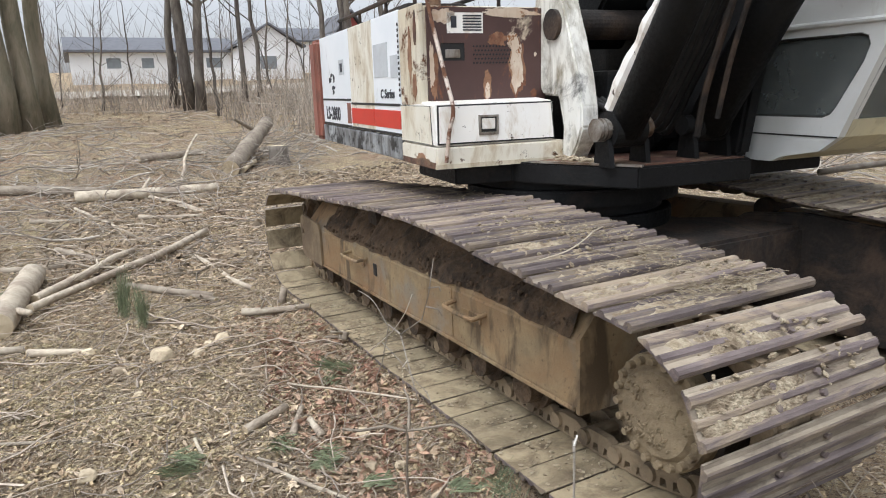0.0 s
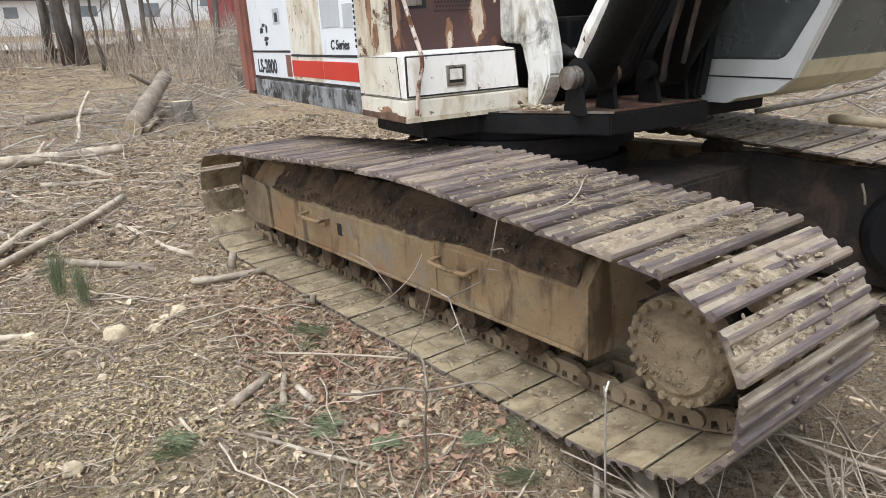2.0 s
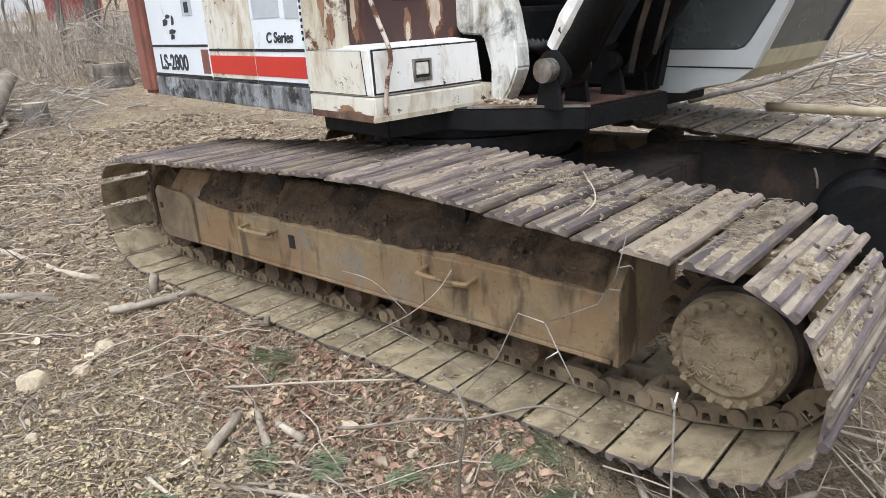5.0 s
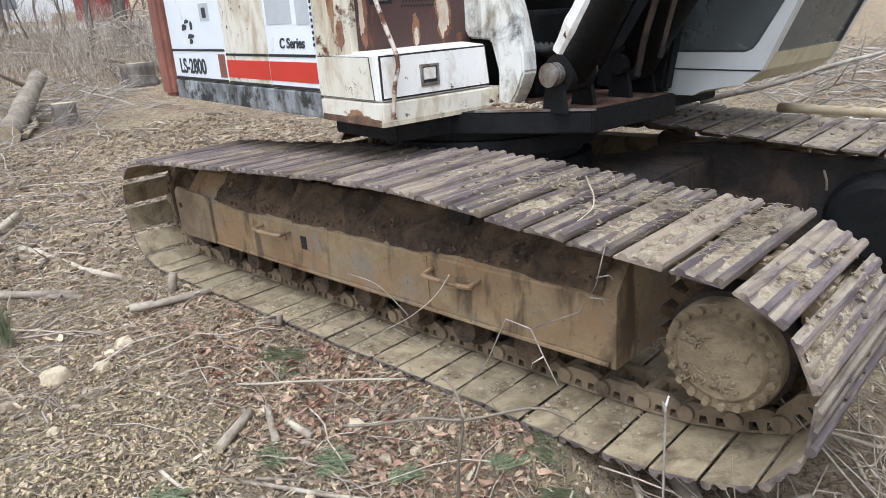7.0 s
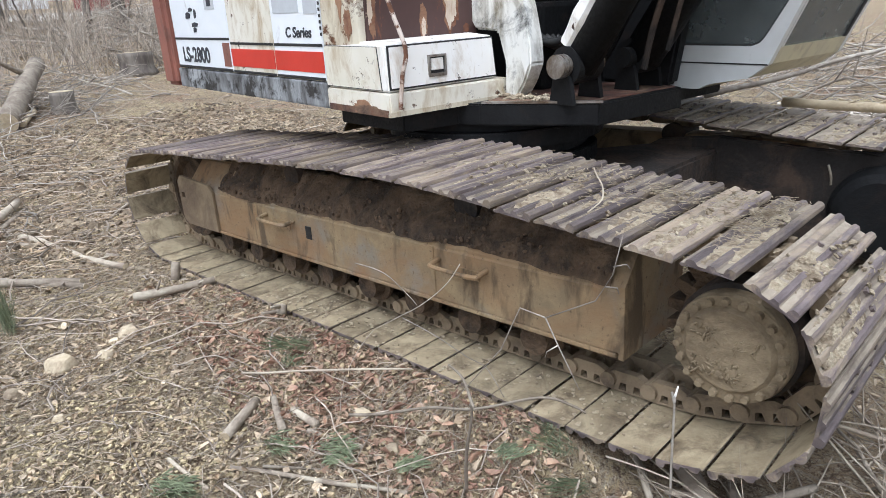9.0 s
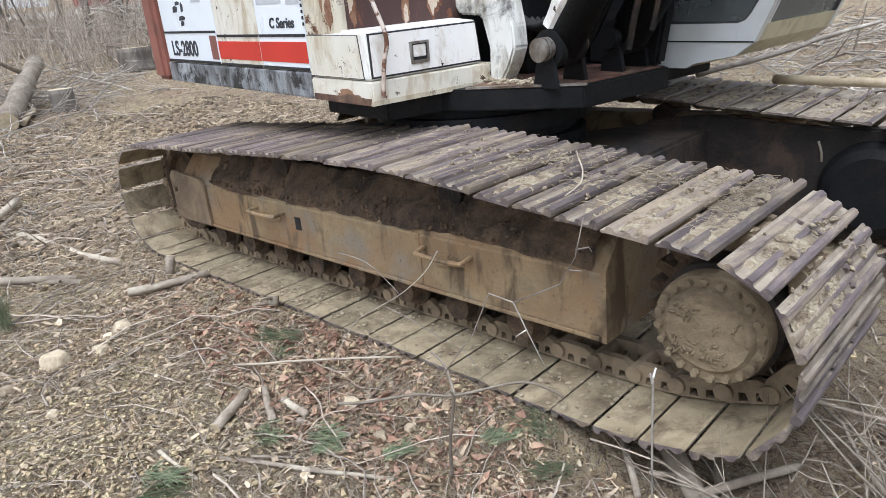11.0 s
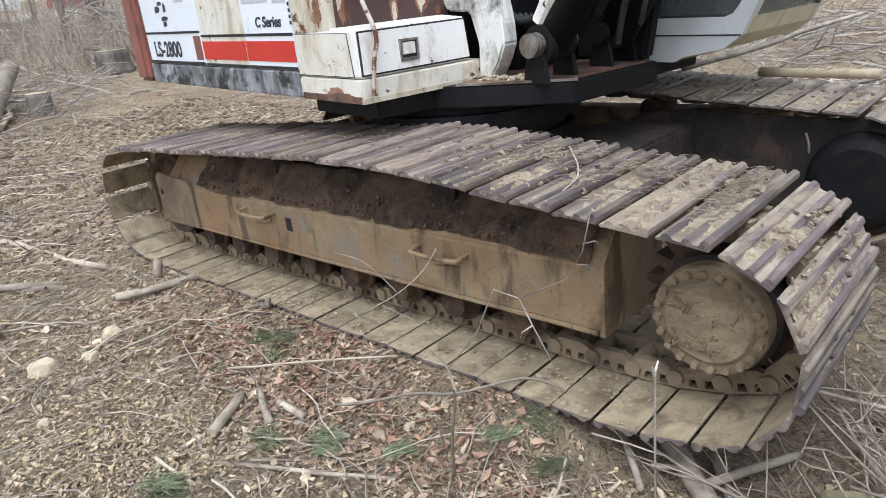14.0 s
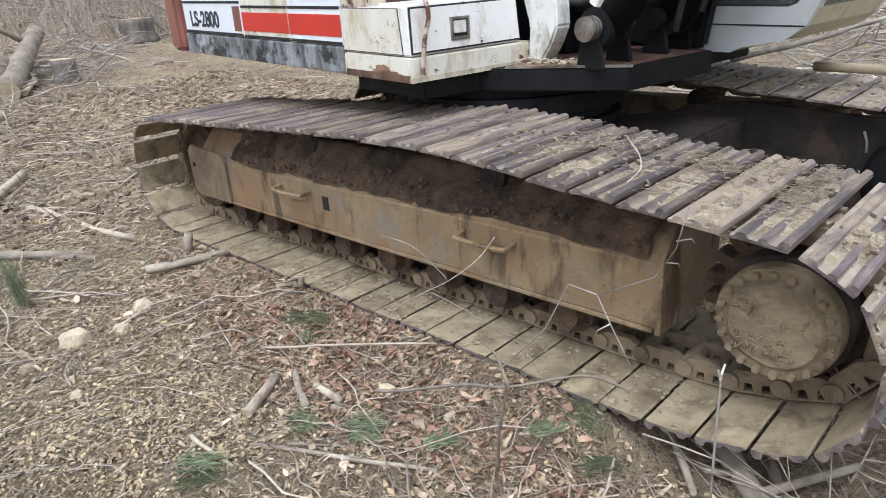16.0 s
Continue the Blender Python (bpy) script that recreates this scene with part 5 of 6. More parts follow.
# ---- logs, sticks and stones ----
def stick(x0, y0, x1, y1, r0, r1=None, lift=0.0, name="stick", label="", group="sticks on the clearing", mat=None, seed=0, sag=0.04, top=None, cut=True, category="stick"):
    """A branch lying on the ground from one place to another, a little crooked, with pale cut ends."""
    rnd = random.Random(hash((round(x0 * 100), round(y0 * 100), seed)) & 0xFFFF)
    r1 = r0 * 0.8 if r1 is None else r1
    za, zb = gz(x0, y0) + r0 * 0.8 + lift, (gz(x1, y1) + r1 * 0.8 + lift if top is None else top)
    a, b = Vector((x0, y0, za)), Vector((x1, y1, zb))
    l = (b - a).length
    n = max(4, min(12, int(l / 0.15)))
    pts, rad = [], []
    off = Vector((0, 0, 0))
    for i in range(n + 1):
        s = i / n
        off += Vector((rnd.gauss(0, 1), rnd.gauss(0, 1), rnd.gauss(0, 0.4))) * l * sag * 0.18
        p = a.lerp(b, s) + off * math.sin(3.14 * s)
        pts.append(p)
        rad.append((r0 + (r1 - r0) * s) * rnd.uniform(0.93, 1.07))
    bm = bme()
    tube(bm, pts, rad, 12 if r0 > 0.04 else 8, 0.05, rnd)
    for k in range(rnd.randint(0, 2) if r0 < 0.06 else 1):
        i = rnd.randint(1, n - 1)
        d = Vector((rnd.gauss(0, 1), rnd.gauss(0, 1), rnd.uniform(0.1, 0.8))).normalized()
        tube(bm, [pts[i], pts[i] + d * r0 * 2.2, pts[i] + d * r0 * rnd.uniform(3, 5)], [r0 * 0.35, r0 * 0.28, r0 * 0.2], 6)
    ob = smooth(part(name, bm, mat or (M_BARK if rnd.random() < 0.45 else M_STICK)))
    tagged(ob, label or "bare dry stick lying among dead leaves", category, group)
    if cut and r0 > 0.025:
        for p, q, r in ((pts[0], pts[1], rad[0]), (pts[-1], pts[-2], rad[-1])):
            d = (p - q).normalized()
            bm = bme()
            rod(bm, p + d * 0.001, p + d * 0.004, r * 0.94, seg=14)
            part("cut_end", bm, M_CUT, ob, "pale sawn end")
    return ob


stick(-5.65, -1.98, -3.80, -2.12, 0.115, 0.105, name="log", label="short pale sawn log lying on the ground", mat=M_STICK, sag=0.005, category="log")
stick(-4.66, -1.93, -6.35, -1.04, 0.041, 0.035, lift=0.02)
stick(-4.26, -1.94, -6.91, -0.15, 0.036, 0.040, lift=0.05, mat=M_STICK, sag=0.02)
stick(-5.75, -0.46, -4.03, -0.22, 0.034, 0.024, mat=M_STICK)
stick(-4.79, -1.23, -3.98, -0.56, 0.034, 0.03, mat=M_BARK)
stick(-3.28, -0.47, -3.04, 0.0, 0.030, 0.026, mat=M_STICK, lift=0.01)
stick(-10.74, -1.58, -10.70, 0.71, 0.105, 0.085, name="log", label="long slim log lying across the clearing", mat=M_STICK, category="log")
stick(-12.20, -3.6, -11.58, -1.05, 0.10, 0.085, name="log", label="long slim log lying across the clearing", mat=M_BARK, category="log")
stick(-12.3, 1.25, -15.5, 2.85, 0.19, 0.17, name="log", label="thick grey log leaning up on the brush", mat=M_BARK, sag=0.005, top=1.32, category="log")
stick(-12.4, 1.50, -13.3, 1.98, 0.06, 0.05, mat=M_CUT, lift=0.05)
stick(-14.54, -0.29, -15.19, 1.14, 0.095, 0.08, name="log", label="grey log half buried in brush", mat=M_BARK, category="log")
stick(-12.2, 0.25, -14.2, 0.95, 0.036, 0.03, mat=M_STICK, top=1.15)
stick(-9.23, -2.17, -8.97, -1.54, 0.036)
stick(-8.54, -0.80, -8.28, 0.02, 0.040, mat=M_STICK)
stick(-11.07, -0.61, -8.68, 0.12, 0.032)
stick(-7.00, -1.81, -6.16, -1.37, 0.035)
stick(-6.28, -2.45, -6.15, -1.72, 0.040)
stick(-2.86, -2.30, -2.05, -2.10, 0.022, 0.014, mat=M_BARK)
stick(-2.00, -2.10, -1.68, -1.52, 0.011, 0.007)
stick(-3.55, -2.45, -3.35, -1.93, 0.036, mat=M_STICK)
stick(-3.23, -1.91, -3.13, -1.56, 0.030, mat=M_STICK)
stick(-9.99, -1.60, -7.59, -0.98, 0.028)
stick(-4.18, -2.28, -4.99, -2.19, 0.026)
stick(-9.43, -0.15, -8.77, 0.10, 0.030)
stick(-7.99, 0.84, -7.90, 1.38, 0.028, mat=M_BARK)
stick(-6.48, 1.11, -5.69, 0.31, 0.016, mat=M_BARK)
stick(-1.42, -0.86, -1.58, -0.60, 0.026, 0.024, mat=M_BARK)
stick(-1.28, -0.65, -1.55, -0.52, 0.020, 0.016, mat=M_BARK)
stick(-1.18, -0.58, -0.92, -0.48, 0.014, 0.012, mat=M_BARK)
stick(-1.22, -0.95, -0.55, -0.56, 0.011, 0.009, mat=M_STICK, sag=0.08)
stick(-1.84, -0.52, -1.02, -0.06, 0.007, 0.005, mat=M_STICK, lift=0.03)
stick(-4.53, -0.95, -3.92, -0.56, 0.031, 0.028, mat=M_BARK)
stick(-6.22, -0.52, -6.85, -0.11, 0.028)
stick(-5.73, -0.58, -4.40, -0.12, 0.022, 0.018)
stick(-1.99, -1.61, -1.43, -1.04, 0.008, 0.006, sag=0.1, mat=M_BARK)
stick(-1.47, -1.10, -1.17, -1.08, 0.010)
stick(-1.18, -0.53, -1.37, -0.53, 0.020, mat=M_STICK)
stick(-3.36, -0.14, -3.38, -0.10, 0.035, 0.03, top=0.16, name="peg", label="short cut stump of a sapling", cut=True, category="stump", mat=M_STICK)
stick(-2.16, -0.05, -2.17, -0.03, 0.036, 0.032, top=0.11, name="peg", label="short cut stump of a sapling", cut=True, category="stump", mat=M_STICK)
stick(0.20, 0.25, 0.50, -0.05, 0.044, 0.042, name="log", label="grey log wedged under the end of the track", mat=M_BARK, sag=0.01, category="log")
stick(0.40, 0.24, 0.55, 0.02, 0.022, 0.02, mat=M_BARK)
stick(0.45, 0.02, 0.66, 0.36, 0.018, 0.014, mat=M_BARK, lift=0.05, sag=0.12, label="freshly broken orange-brown branch under the track")
stick(0.0, 0.22, 0.27, -0.11, 0.016, 0.014, mat=M_BARK)
stick(0.03, -0.04, 0.30, 0.02, 0.005, 0.003, mat=M_TWIG, lift=0.12)


def sapling(lines, r0, r1, label, mat=None, kinked=False):
    """A twig standing or leaning: one mesh of its branches."""
    bm = bme()
    for pts in lines:
        c = [Vector(p) for p in pts] if kinked else bent(pts, 5)
        n = len(c)
        tube(bm, c, [r0 + (r1 - r0) * i / (n - 1) for i in range(n)], 6)
    return tagged(smooth(part("bare_twig", bm, mat or M_STICK)), label, "twig")


sapling([[(0.210, -0.67, 0.902), (0.359, -0.67, 0.987), (0.405, -0.67, 1.066), (0.424, -0.66, 1.165)],
         [(0.210, -0.67, 0.902), (0.127, -0.67, 0.909), (0.053, -0.67, 0.761), (-0.004, -0.67, 0.692), (-0.152, -0.60, 0.537), (-0.269, -0.55, 0.41), (-0.33, -0.50, 0.2), (-0.34, -0.45, -0.08)],
         [(0.210, -0.67, 0.902), (0.248, -0.67, 0.833), (0.286, -0.67, 0.769), (0.313, -0.67, 0.724)],
         [(0.248, -0.67, 0.833), (0.212, -0.67, 0.803), (0.206, -0.67, 0.785)],
         [(0.385, -0.67, 1.03), (0.40, -0.64, 1.02), (0.40, -0.63, 1.0)],
         [(0.405, -0.67, 1.085), (0.43, -0.65, 1.09), (0.438, -0.65, 1.08)]], 0.0021, 0.0012, "thin forked bare twig standing in front of the track", M_BRUSH, True)
sapling([[(-0.36, -0.42, -0.09), (-0.33, -0.44, 0.10), (-0.28, -0.45, 0.30), (-0.269, -0.47, 0.36)],
         [(-1.0, -0.47, 0.03), (-0.827, -0.45, 0.09), (-0.496, -0.45, 0.25), (-0.269, -0.45, 0.33), (-0.013, -0.40, 0.448), (0.114, -0.40, 0.466), (0.164, -0.40, 0.457)],
         [(-0.269, -0.45, 0.33), (-0.36, -0.40, 0.40), (-0.45, -0.38, 0.42)]], 0.0075, 0.0035, "crooked grey sapling stem beside the track", M_BARK)
sapling([[(-0.99, -0.35, 0.712), (-0.809, -0.35, 0.705), (-0.669, -0.35, 0.636), (-0.63, -0.35, 0.608)],
         [(-0.387, -0.35, 0.83), (-0.468, -0.35, 0.73), (-0.614, -0.35, 0.611), (-0.789, -0.35, 0.501), (-0.947, -0.36, 0.387), (-1.1, -0.40, 0.15), (-1.15, -0.42, -0.06)],
         [(-0.723, -0.35, 0.53), (-0.547, -0.35, 0.505), (-0.386, -0.35, 0.464), (-0.284, -0.35, 0.445), (-0.20, -0.36, 0.36)]], 0.0021, 0.0013, "thin arching bare twig beside the track", M_BRUSH)
sapling([[(0.332, -0.127, -0.14), (0.330, -0.13, 0.2), (0.329, -0.127, 0.45)], [(0.33, -0.13, 0.42), (0.315, -0.12, 0.455)]], 0.0045, 0.004, "thin upright sapling snapped off with a white tip", M_BRUSH)
sapling([[(0.329, -0.127, 0.445), (0.335, -0.12, 0.482)]], 0.0045, 0.003, "fresh white splinter on a snapped sapling", M_WHITE)
sapling([[(-0.483, 0.70, 0.96), (-0.381, 0.556, 0.968), (-0.256, 0.394, 0.968), (-0.165, 0.241, 0.962), (-0.136, 0.137, 0.958), (-0.126, 0.073, 0.955)]], 0.0036, 0.0026, "thin bare twig lying over the track shoes")



def stone(x, y, r, seed, flat=0.6, mat=None, name="stone", label="pale tan field stone lying in the litter", sink=0.25):
    rnd = random.Random(seed)
    bm = bme()
    bmesh.ops.create_icosphere(bm, subdivisions=3, radius=r)
    o = Vector((rnd.random() * 50, rnd.random() * 50, 0))
    for v in bm.verts:
        n = v.co.normalized()
        v.co *= 1 + 0.30 * noise.noise(n * 1.3 + o) + 0.08 * noise.noise(n * 4 + o)
        for axis in (Vector((0.8, 0.3, 0.3)), Vector((-0.6, 0.7, 0.2)), Vector((0.1, -0.9, 0.25)), Vector((-0.9, -0.3, 0.3)), Vector((0, 0.1, 1))):
            a = axis.normalized()
            h = v.co.dot(a) - r * 0.60
            if h > 0:
                v.co -= a * h * 0.95
        v.co.z *= flat
    bm.transform(Matrix.Translation((x, y, gz(x, y) + r * flat * (1 - 2 * sink))) @ pose(0, 0, 0, 0, 0, rnd.uniform(0, 360)))
    return smooth(tagged(part(name, bm, mat or M_STONE), label, "stone", "stones on the ground"))


for k, (x, y, r) in enumerate(((-0.80, -0.41, 0.040), (-0.73, -0.30, 0.030), (-2.79, -0.71, 0.078), (-2.65, -0.89, 0.062), (-2.72, -1.11, 0.098), (-2.74, -0.81, 0.038), (-2.61, -1.39, 0.05), (-1.37, -1.59, 0.055),
                               (-1.09, -0.34, 0.05), (-3.1, -1.55, 0.05), (-2.2, -1.3, 0.035), (-1.9, -1.75, 0.03), (-0.3, -0.75, 0.03))):
    stone(x, y, r, 100 + k)
stone(0.87, 0.20, 0.11, 140, 0.6, M_MOSS, label="mossy tan rock beside the end of the track", sink=0.2)


def pine_sprig(x, y, r, seed, up=0.25):
    """A tuft of long green needles on a short twig."""
    rnd = random.Random(seed)
    verts, faces = [], []
    z = gz(x, y)
    ax = rnd.uniform(0, 6.28)
    for k in range(90 if up < 1 else 260):
        s, o = rnd.uniform(-0.9, 0.7) * r, rnd.gauss(0, 0.28) * r
        p = Vector((x + math.cos(ax) * s - math.sin(ax) * o, y + math.sin(ax) * s + math.cos(ax) * o, z + 0.012 + rnd.uniform(0, 0.012)))
        a = ax + rnd.gauss(0, 0.5)
        l = r * rnd.uniform(0.5, 1.0)
        d = Vector((math.cos(a), math.sin(a), rnd.uniform(-0.05, 1.6 * up))).normalized() * l
        if up > 1:
            p = Vector((x + rnd.gauss(0, 0.022), y + rnd.gauss(0, 0.022), z + rnd.uniform(0, 0.4) * r))
            d = Vector((rnd.gauss(0, 0.16), rnd.gauss(0, 0.16), 1)) * l
        w = Vector((-math.sin(a), math.cos(a), 0.4)) * 0.0011
        n = len(verts)
        verts += [tuple(p - w), tuple(p + w), tuple(p + d * 0.6 + w + Vector((0, 0, 0.006))), tuple(p + d)]
        faces += [(n, n + 1, n + 2), (n, n + 2, n + 3)]
    me = bpy.data.meshes.new("pine_sprig")
    me.from_pydata(verts, [], faces)
    me.materials.append(M_PINE)
    ob = hang("pine_sprig", me)
    return tagged(ob, "broken green pine sprig lying in the litter" if up < 0.5 else "small green pine tuft standing in the litter", "pine sprig", "pine sprigs")


for k, (x, y, r, up) in enumerate(((-1.82, -0.19, 0.14, 0.3), (-1.75, -0.25, 0.10, 0.2), (-1.20, -0.74, 0.09, 0.2), (-0.99, -0.58, 0.10, 0.3), (-0.93, -0.62, 0.07, 0.2), (-0.66, -0.45, 0.07, 0.3), (-0.18, -0.08, 0.13, 0.25), (-0.05, -0.15, 0.10, 0.2), (-0.30, -0.18, 0.10, 0.15),
                                   (-1.28, -1.19, 0.10, 0.15), (-3.78, -1.28, 0.36, 3.0), (-3.45, -1.17, 0.30, 3.0), (-1.18, -1.18, 0.11, 0.12), (0.62, -0.12, 0.12, 0.2), (-4.9, -2.25, 0.2, 0.8))):
    pine_sprig(x, y, r, 300 + k, up)


# ---- brush piles ----
def branch_mesh(seed, l, r):
    rnd = random.Random(seed)
    bm = bme()
    pts, p, d = [], Vector((-l / 2, 0, 0)), Vector((1, 0, 0))
    n = 9
    for i in range(n + 1):
        pts.append(p.copy())
        d = (d + Vector((0, rnd.gauss(0, 0.19), rnd.gauss(0, 0.10)))).normalized()
        p = p + d * l / n
    tube(bm, pts, [r * (1 - 0.7 * i / n) for i in range(n + 1)], 7, 0.06, rnd)
    for k in range(rnd.randint(3, 4)):
        i = rnd.randint(1, n - 1)
        q, e = pts[i], Vector((rnd.uniform(0.4, 1), rnd.gauss(0, 0.8), rnd.gauss(0, 0.35))).normalized()
        m = l * rnd.uniform(0.15, 0.4)
        tube(bm, bent([q, q + e * m * 0.5 + Vector((0, 0, rnd.gauss(0, 0.04))), q + e * m], 3), [r * 0.45 * (1 - 0.12 * j) for j in range(7)], 5)
    me = bpy.data.meshes.new("branch")
    bm.to_mesh(me)
    bm.free()
    me.materials.append(M_BARK)
    for f in me.polygons:
        f.use_smooth = True
    return me


BRANCHES = [branch_mesh(500 + k, l, r) for k, (l, r) in enumerate(((1.2, 0.009), (1.6, 0.012), (0.9, 0.007), (2.0, 0.018), (1.4, 0.010), (1.0, 0.013), (2.2, 0.024), (0.7, 0.005), (1.1, 0.006), (1.5, 0.008)))]


def pile(cx, cy, rx, ry, high, count, seed, label, group, scale=1.0, along=None):
    rnd = random.Random(seed)
    for k in range(count):
        a, q = rnd.uniform(0, 6.28), math.sqrt(rnd.random())
        x, y = cx + rx * q * math.cos(a), cy + ry * q * math.sin(a)
        turn = rnd.uniform(0, 360) if along is None else rnd.gauss(along, 35)
        m = pose(x, y, gz(x, y) + 0.025 * scale + high * rnd.random() * (1 - q), rnd.uniform(0, 360), rnd.gauss(0, 5 + 10 * high), turn) @ Matrix.Diagonal((scale, scale, scale, 1))
        ob = hang("branch", BRANCHES[rnd.randrange(len(BRANCHES))], None, "", m)
        tagged(ob, label, "branch", group)


def slash(cx, cy, rx, ry, high, count, seed, label, scale, along=None):
    """Far brush that nobody could count: branches joined into one object."""
    rnd = random.Random(seed)
    pieces = []
    for k in range(count):
        a, q = rnd.uniform(0, 6.28), math.sqrt(rnd.random())
        x, y = cx + rx * q * math.cos(a), cy + ry * q * math.sin(a)
        turn = rnd.uniform(0, 360) if along is None else rnd.gauss(along, 40)
        m = pose(x, y, gz(x, y) + 0.03 * scale + high * rnd.random() * (1 - q), rnd.uniform(0, 360), rnd.gauss(0, 5 + 8 * high), turn) @ Matrix.Diagonal((scale, scale, scale, 1))
        me = BRANCHES[rnd.randrange(len(BRANCHES))]
        pieces.append(([tuple(m @ v.co) for v in me.vertices], [tuple(f.vertices) for f in me.polygons]))
    return litter("slash_heap", label, "brush", M_BRUSH, pieces)


pile(1.45, 0.65, 0.75, 1.0, 0.25, 130, 1, "grey bare branch in the tangle beside the track end", "branches beside the track end", 0.85, 150)
pile(1.05, -0.12, 0.45, 0.42, 0.10, 60, 31, "grey bare branch in the tangle beside the track end", "branches beside the track end", 0.5, 150)
pile(-1.2, -0.62, 0.42, 0.28, 0.10, 12, 32, "bare grey branch in the tangle beside the track", "branches beside the track", 0.36)
slash(0.3, 4.5, 2.4, 1.2, 0.9, 90, 2, "grey bare brush heaped behind the machine", 1.0, 10)
slash(0.0, 10.5, 6.5, 5.0, 0.7, 420, 3, "dense grey bare brush lying behind the machine", 1.25, 20)
slash(5.5, 7.0, 4.0, 4.0, 0.7, 160, 13, "dense grey bare brush lying behind the machine", 1.25)
slash(-15.5, 3.2, 2.8, 1.6, 0.6, 110, 4, "grey slash heap of bare branches round a log", 0.9)
slash(-20.5, 7.2, 4.2, 3.0, 1.5, 260, 5, "high slash heap of bare grey branches", 1.3)
slash(-17.0, -2.5, 6.0, 2.5, 0.2, 140, 14, "scattered slash at the edge of the clearing", 0.9)
slash(-12.5, -0.3, 3.5, 2.0, 0.2, 90, 6, "bare branches strewn over the far clearing", 0.9)
slash(-9.2, -0.9, 3.2, 2.0, 0.12, 70, 17, "bare branches strewn over the clearing", 0.75)
slash(-13.6, 1.9, 2.3, 1.5, 0.35, 120, 18, "grey slash of bare branches round the leaning log", 0.7)
pile(-6.5, -1.3, 2.6, 1.3, 0.08, 50, 7, "bare branch lying across the clearing", "branches on the clearing", 0.6)
stick(-0.36, 2.88, 0.36, 2.73, 0.032, 0.027, name="log", label="pale bare log lying on the far track", mat=M_CUT, top=0.985, lift=0.925, sag=0.01, category="log")
stick(-0.98, 3.08, -0.10, 4.35, 0.024, 0.014, label="long grey branch lying over the brush behind the track", mat=M_BRUSH, sag=0.10, top=1.22, lift=0.94)

# stumps
def stump(x, y, r, h, label):
    bm = bme()
    n = 5
    z = gz(x, y) - 0.05
    rnd = random.Random(int(r * 1000))
    tube(bm, [(x, y, z + (h + 0.05) * i / n) for i in range(n + 1)], [r * (1.25 - 0.25 * min(i / 2, 1)) for i in range(n + 1)], 22, 0.04, rnd)
    ob = smooth(tagged(part("stump", bm, M_TRUNK), label, "stump"))
    bm = bme()
    rod(bm, (x, y, z + h + 0.05), (x, y, z + h + 0.058), r * 0.97, seg=22)
    part("cut_face", bm, M_CUT, ob, "pale sawn face")


stump(-17.2, 5.70, 0.42, 0.55, "wide tree stump with a pale sawn face")
stump(-13.4, 2.55, 0.22, 0.40, "splintered small stump in the brush")


# ---- trees ----
def bare_tree(x, y, h, r, seed, mat=None, label="bare grey winter tree trunk with thin limbs", lean=0.04, first=0.25, limbs=16):
    rnd = random.Random(seed)
    z = gz(x, y) - 0.1
    e = base("tree", x, y, z, label, "tree", "bare trees")
    n = 10
    d = Vector((rnd.gauss(0, lean), rnd.gauss(0, lean), 1))
    pts = [Vector((x, y, z)) + d * (h * i / n) + Vector((rnd.gauss(0, 0.03 * h * 0.2), rnd.gauss(0, 0.03 * h * 0.2), 0)) * min(i, 3) / 3 for i in range(n + 1)]
    rad = [r * (1.25 if i == 0 else 1.0 - 0.85 * i / n) for i in range(n + 1)]
    bm = bme()
    tube(bm, pts, rad, 12, 0.04, rnd)
    smooth(part("trunk", bm, mat or M_TRUNK, e))
    bm = bme()
    for k in range(limbs):
        s = first + (0.98 - first) * rnd.random()
        i = min(int(s * n), n - 1)
        p = pts[i].lerp(pts[i + 1], s * n - i)
        a = rnd.uniform(0, 6.28)
        q = Vector((math.cos(a), math.sin(a), rnd.uniform(0.3, 1.1))).normalized()
        l = h * rnd.uniform(0.10, 0.26)
        b = max(rad[i] * 0.35, 0.012)
        line = bent([p, p + q * l * 0.4 + Vector((0, 0, l * 0.05)), p + q * l + Vector((0, 0, l * 0.2))], 3)
        tube(bm, line, [b * (1 - 0.13 * j) for j in range(len(line))], 5)
        for m in range(3):
            j = rnd.randint(2, len(line) - 1)
            w = (q + Vector((rnd.gauss(0, 0.6), rnd.gauss(0, 0.6), rnd.gauss(0.2, 0.3)))).normalized() * l * 0.45
            tube(bm, [line[j], line[j] + w * 0.5, line[j] + w], [b * 0.4, b * 0.3, b * 0.15], 4)
    tagged(part("crown", bm, mat or M_TRUNK, e), kind="stuff")
    return e


bare_tree(-27.5, 2.15, 15, 0.17, 1)
bare_tree(-26.3, 2.62, 16, 0.24, 2)
bare_tree(-26.0, 2.95, 14, 0.20, 3)
bare_tree(-27.3, 4.95, 13, 0.12, 4)
bare_tree(-29.0, 6.0, 12, 0.11, 12)
for k, (x, y, r) in enumerate(((-21.0, -3.9, 0.30), (-21.4, -3.2, 0.34), (-21.8, -2.6, 0.30), (-22.6, -2.1, 0.26), (-20.6, -4.7, 0.3))):
    bare_tree(x, y, 15, r, 20 + k, M_IVY, "thick mossy winter tree trunk", 0.02, 0.45, 10)
bare_tree(-25.0, 7.6, 12, 0.13, 31)
bare_tree(-24.0, 8.4, 13, 0.15, 32)
bare_tree(-27.0, 9.6, 14, 0.20, 33)
bare_tree(-24.5, 10.2, 12, 0.14, 34)
rnd = random.Random(8)
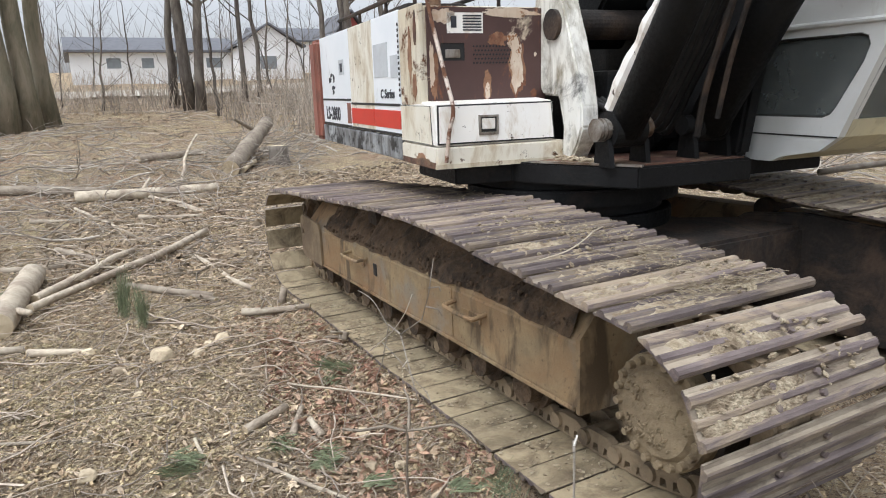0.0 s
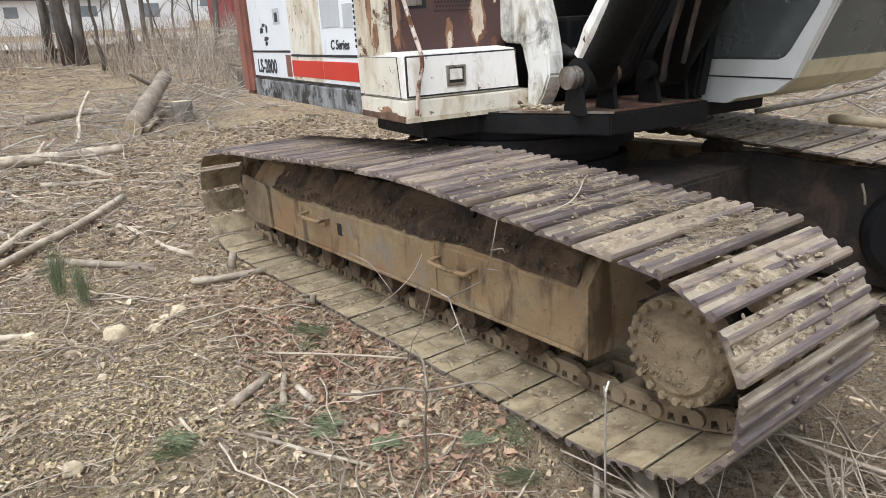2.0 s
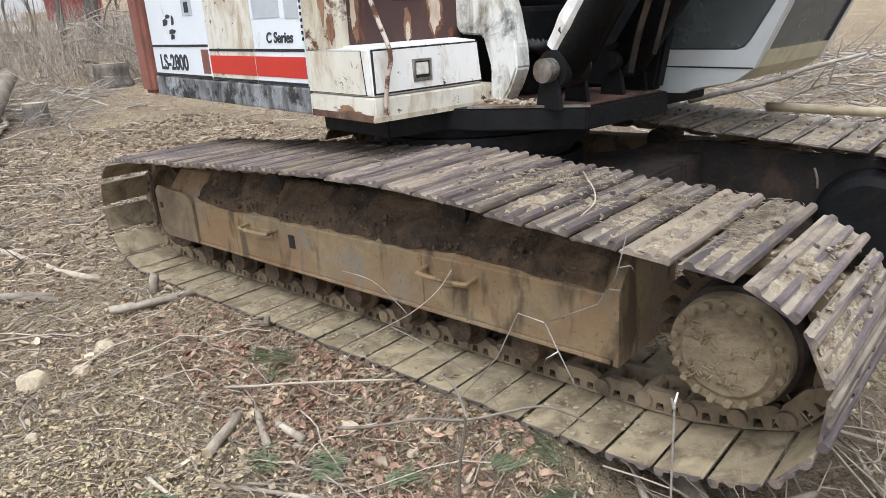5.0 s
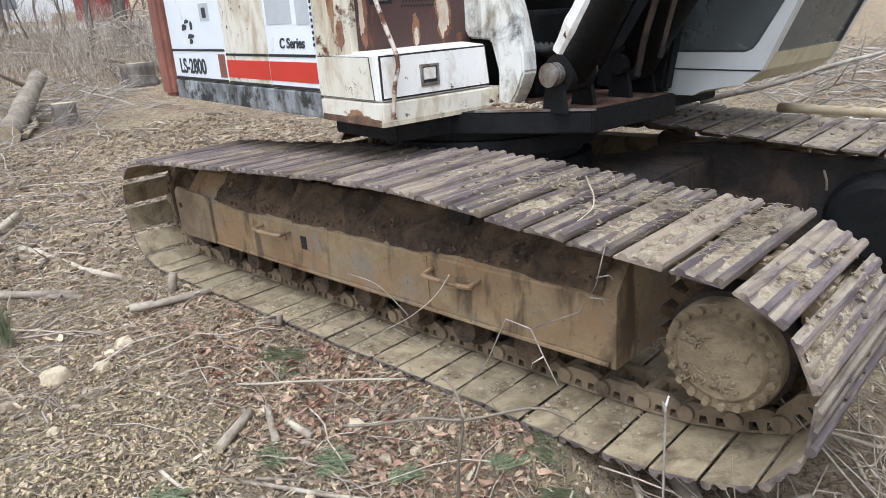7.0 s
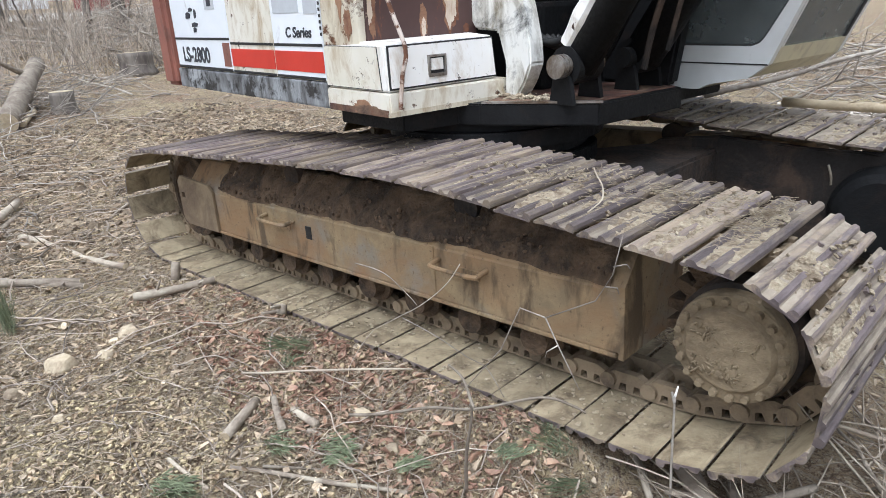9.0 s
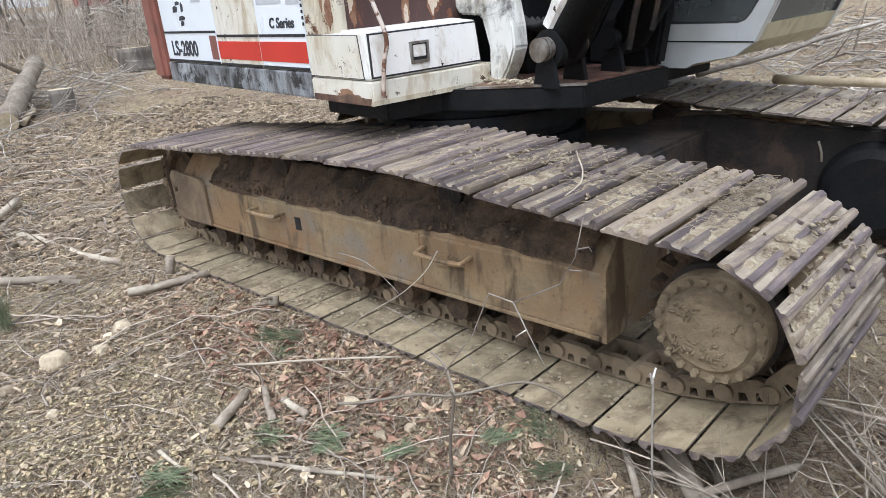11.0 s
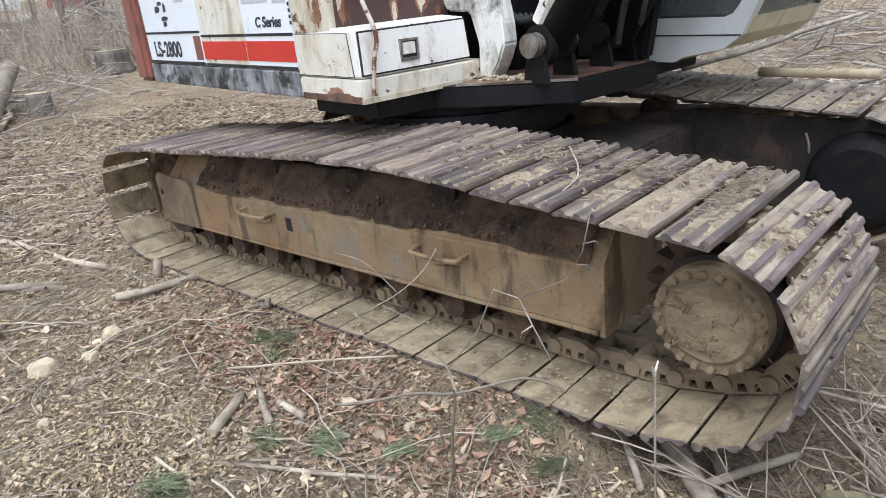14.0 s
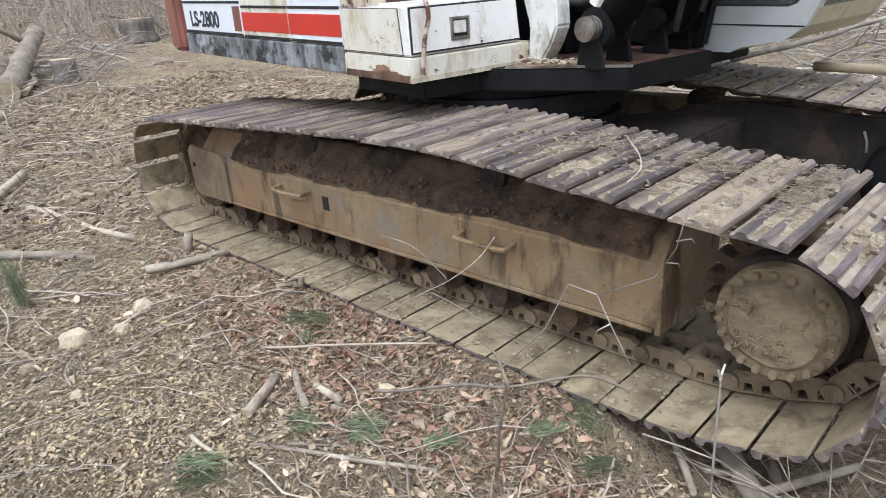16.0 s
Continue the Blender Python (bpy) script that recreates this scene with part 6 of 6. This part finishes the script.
for k in range(26):
    x, y = rnd.uniform(-38, -23), rnd.uniform(-9, 16)
    bare_tree(x, y, rnd.uniform(4, 9), rnd.uniform(0.03, 0.075), 60 + k, None, "thin bare sapling at the edge of the clearing", 0.08, 0.1, 12)


def thicket(x0, x1, y0, y1, count, seed, high, r, name, label, mat):
    """Undergrowth: many thin upright stems in one object."""
    rnd = random.Random(seed)
    bm_v, bm_f = [], []
    for k in range(count):
        x, y = rnd.uniform(x0, x1), rnd.uniform(y0, y1)
        z = gz(x, y)
        h = high * rnd.uniform(0.4, 1.0)
        d = Vector((rnd.gauss(0, 0.35), rnd.gauss(0, 0.35), 1))
        p = Vector((x, y, z - 0.05))
        pts = [p, p + d * h * 0.5 + Vector((rnd.gauss(0, 0.06), rnd.gauss(0, 0.06), 0)) * h, p + d * h]
        o = len(bm_v)
        for i, c in enumerate(pts):
            q = r * (1 - 0.35 * i)
            bm_v.extend([(c.x + q, c.y, c.z), (c.x - 0.5 * q, c.y + 0.87 * q, c.z), (c.x - 0.5 * q, c.y - 0.87 * q, c.z)])
        for i in range(2):
            b = o + 3 * i
            bm_f.extend([(b + j, b + (j + 1) % 3, b + 3 + (j + 1) % 3, b + 3 + j) for j in range(3)])
    me = bpy.data.meshes.new(name)
    me.from_pydata(bm_v, [], bm_f)
    me.materials.append(mat)
    return tagged(new(name, me), label, "undergrowth", kind="stuff")


thicket(-32, -25, -8, 18, 2600, 3, 1.6, 0.012, "undergrowth", "bare grey-brown undergrowth at the edge of the clearing", M_TWIG)
thicket(-24, -17, 3, 12, 1100, 4, 1.8, 0.012, "undergrowth", "tangled bare brush stems in the slash heap", M_TWIG)
# the farthest stems carry painted haze in their paler bark
thicket(-190, -110, -110, 150, 800, 5, 15, 0.10, "far_woods", "bare winter woods far behind the houses, haze painted into the bark colour", M_FAR)
thicket(-40, 40, 60, 110, 1400, 6, 12, 0.10, "far_woods", "bare winter woods far across the clearing", M_TRUNK)


# ---- houses beyond the clearing ----
def house_block(x, y0, y1, z, deep, wall, ridge, label, windows, mat=M_SIDING, roof=M_ROOF, gable_end=False):
    """A one-storey house whose long side faces the clearing."""
    e = base("house", x, (y0 + y1) / 2, z, label, "house")
    bm = bme()
    box(bm, x - deep, y0, z - 1.0, x, y1, z + wall)
    body = part("wall", bm, mat, e)
    bm = bme()
    if gable_end:
        prism(bm, [(y0 - 0.3, z + wall), ((y0 + y1) / 2, z + ridge), (y1 + 0.3, z + wall), (y1 + 0.3, z + wall + 0.12), ((y0 + y1) / 2, z + ridge + 0.14), (y0 - 0.3, z + wall + 0.12)], x - deep - 0.3, x + 0.3, "x")
        part("roof", bm, roof, e)
        bm = bme()
        prism(bm, [(y0, z + wall), (y1, z + wall), ((y0 + y1) / 2, z + ridge)], x - 0.2, x, "x")
        part("gable", bm, mat, e)
    else:
        prism(bm, [(x + 0.4, z + wall - 0.02), (x + 0.4, z + wall + 0.12), (x - deep / 2, z + ridge), (x - deep - 0.4, z + wall + 0.12), (x - deep - 0.4, z + wall - 0.02)], y0 - 0.3, y1 + 0.3, "y")
        part("roof", bm, roof, e)
    for k in range(int(wall / 0.22)):
        bm = bme()
        box(bm, x + 0.001, y0, z + 0.2 * k, x + 0.02, y1, z + 0.2 * k + 0.185)
        part("siding_board", bm, mat, body)
    for yy, zz, w, h in windows:
        bm = bme()
        box(bm, x + 0.01, yy, z + zz, x + 0.05, yy + w, z + zz + h)
        win = part("window", bm, M_SIDING, e)
        bm = bme()
        box(bm, x + 0.045, yy + 0.08, z + zz + 0.08, x + 0.062, yy + w - 0.08, z + zz + h - 0.08)
        part("pane", bm, M_PANE, win)
    return e


house_block(-48.0, -1.2, 9.2, 3.75, 8, 2.1, 3.45, "long low white house with a grey roof", ((0.8, 1.0, 1.0, 0.8), (2.9, 1.0, 0.9, 0.8), (5.0, 0.1, 1.1, 1.8), (7.0, 1.0, 1.2, 0.8)))
house_block(-46.0, 8.8, 13.2, 3.6, 6, 2.4, 3.9, "white gabled house wing", ((10.2, 0.9, 1.3, 1.0),), gable_end=True)
house_block(-58.0, 13.5, 22, 5.0, 8, 2.6, 4.2, "white house far behind bare trees", ((15, 1.0, 1.2, 1.0), (18, 1.0, 1.2, 1.0)))
house_block(-62.0, -22, -8, 5.4, 8, 2.8, 4.6, "pale house far behind bare trees", ((-18, 1.0, 1.2, 1.0), (-12, 1.0, 1.2, 1.0)))
house_block(-38.5, 13.4, 14.9, 3.0, 4, 3.2, 4.4, "red board shed behind the brush", (), M_BARN, M_ROOF, True)

bm = bme()
nx = 40
grid = []
for i in range(nx + 1):
    y = -30 + 60 * i / nx
    grid.append([bm.verts.new((xx + 0.4 * math.sin(y * 0.3), y, gz(xx, y) + 0.16)) for xx in (-38.0, -35.6, -33.2)])
for i in range(nx):
    for j in range(2):
        bm.faces.new((grid[i][j], grid[i + 1][j], grid[i + 1][j + 1], grid[i][j + 1]))
tagged(part("road", bm, M_ROAD), "pale gravel drive beyond the clearing", "road", kind="structure")
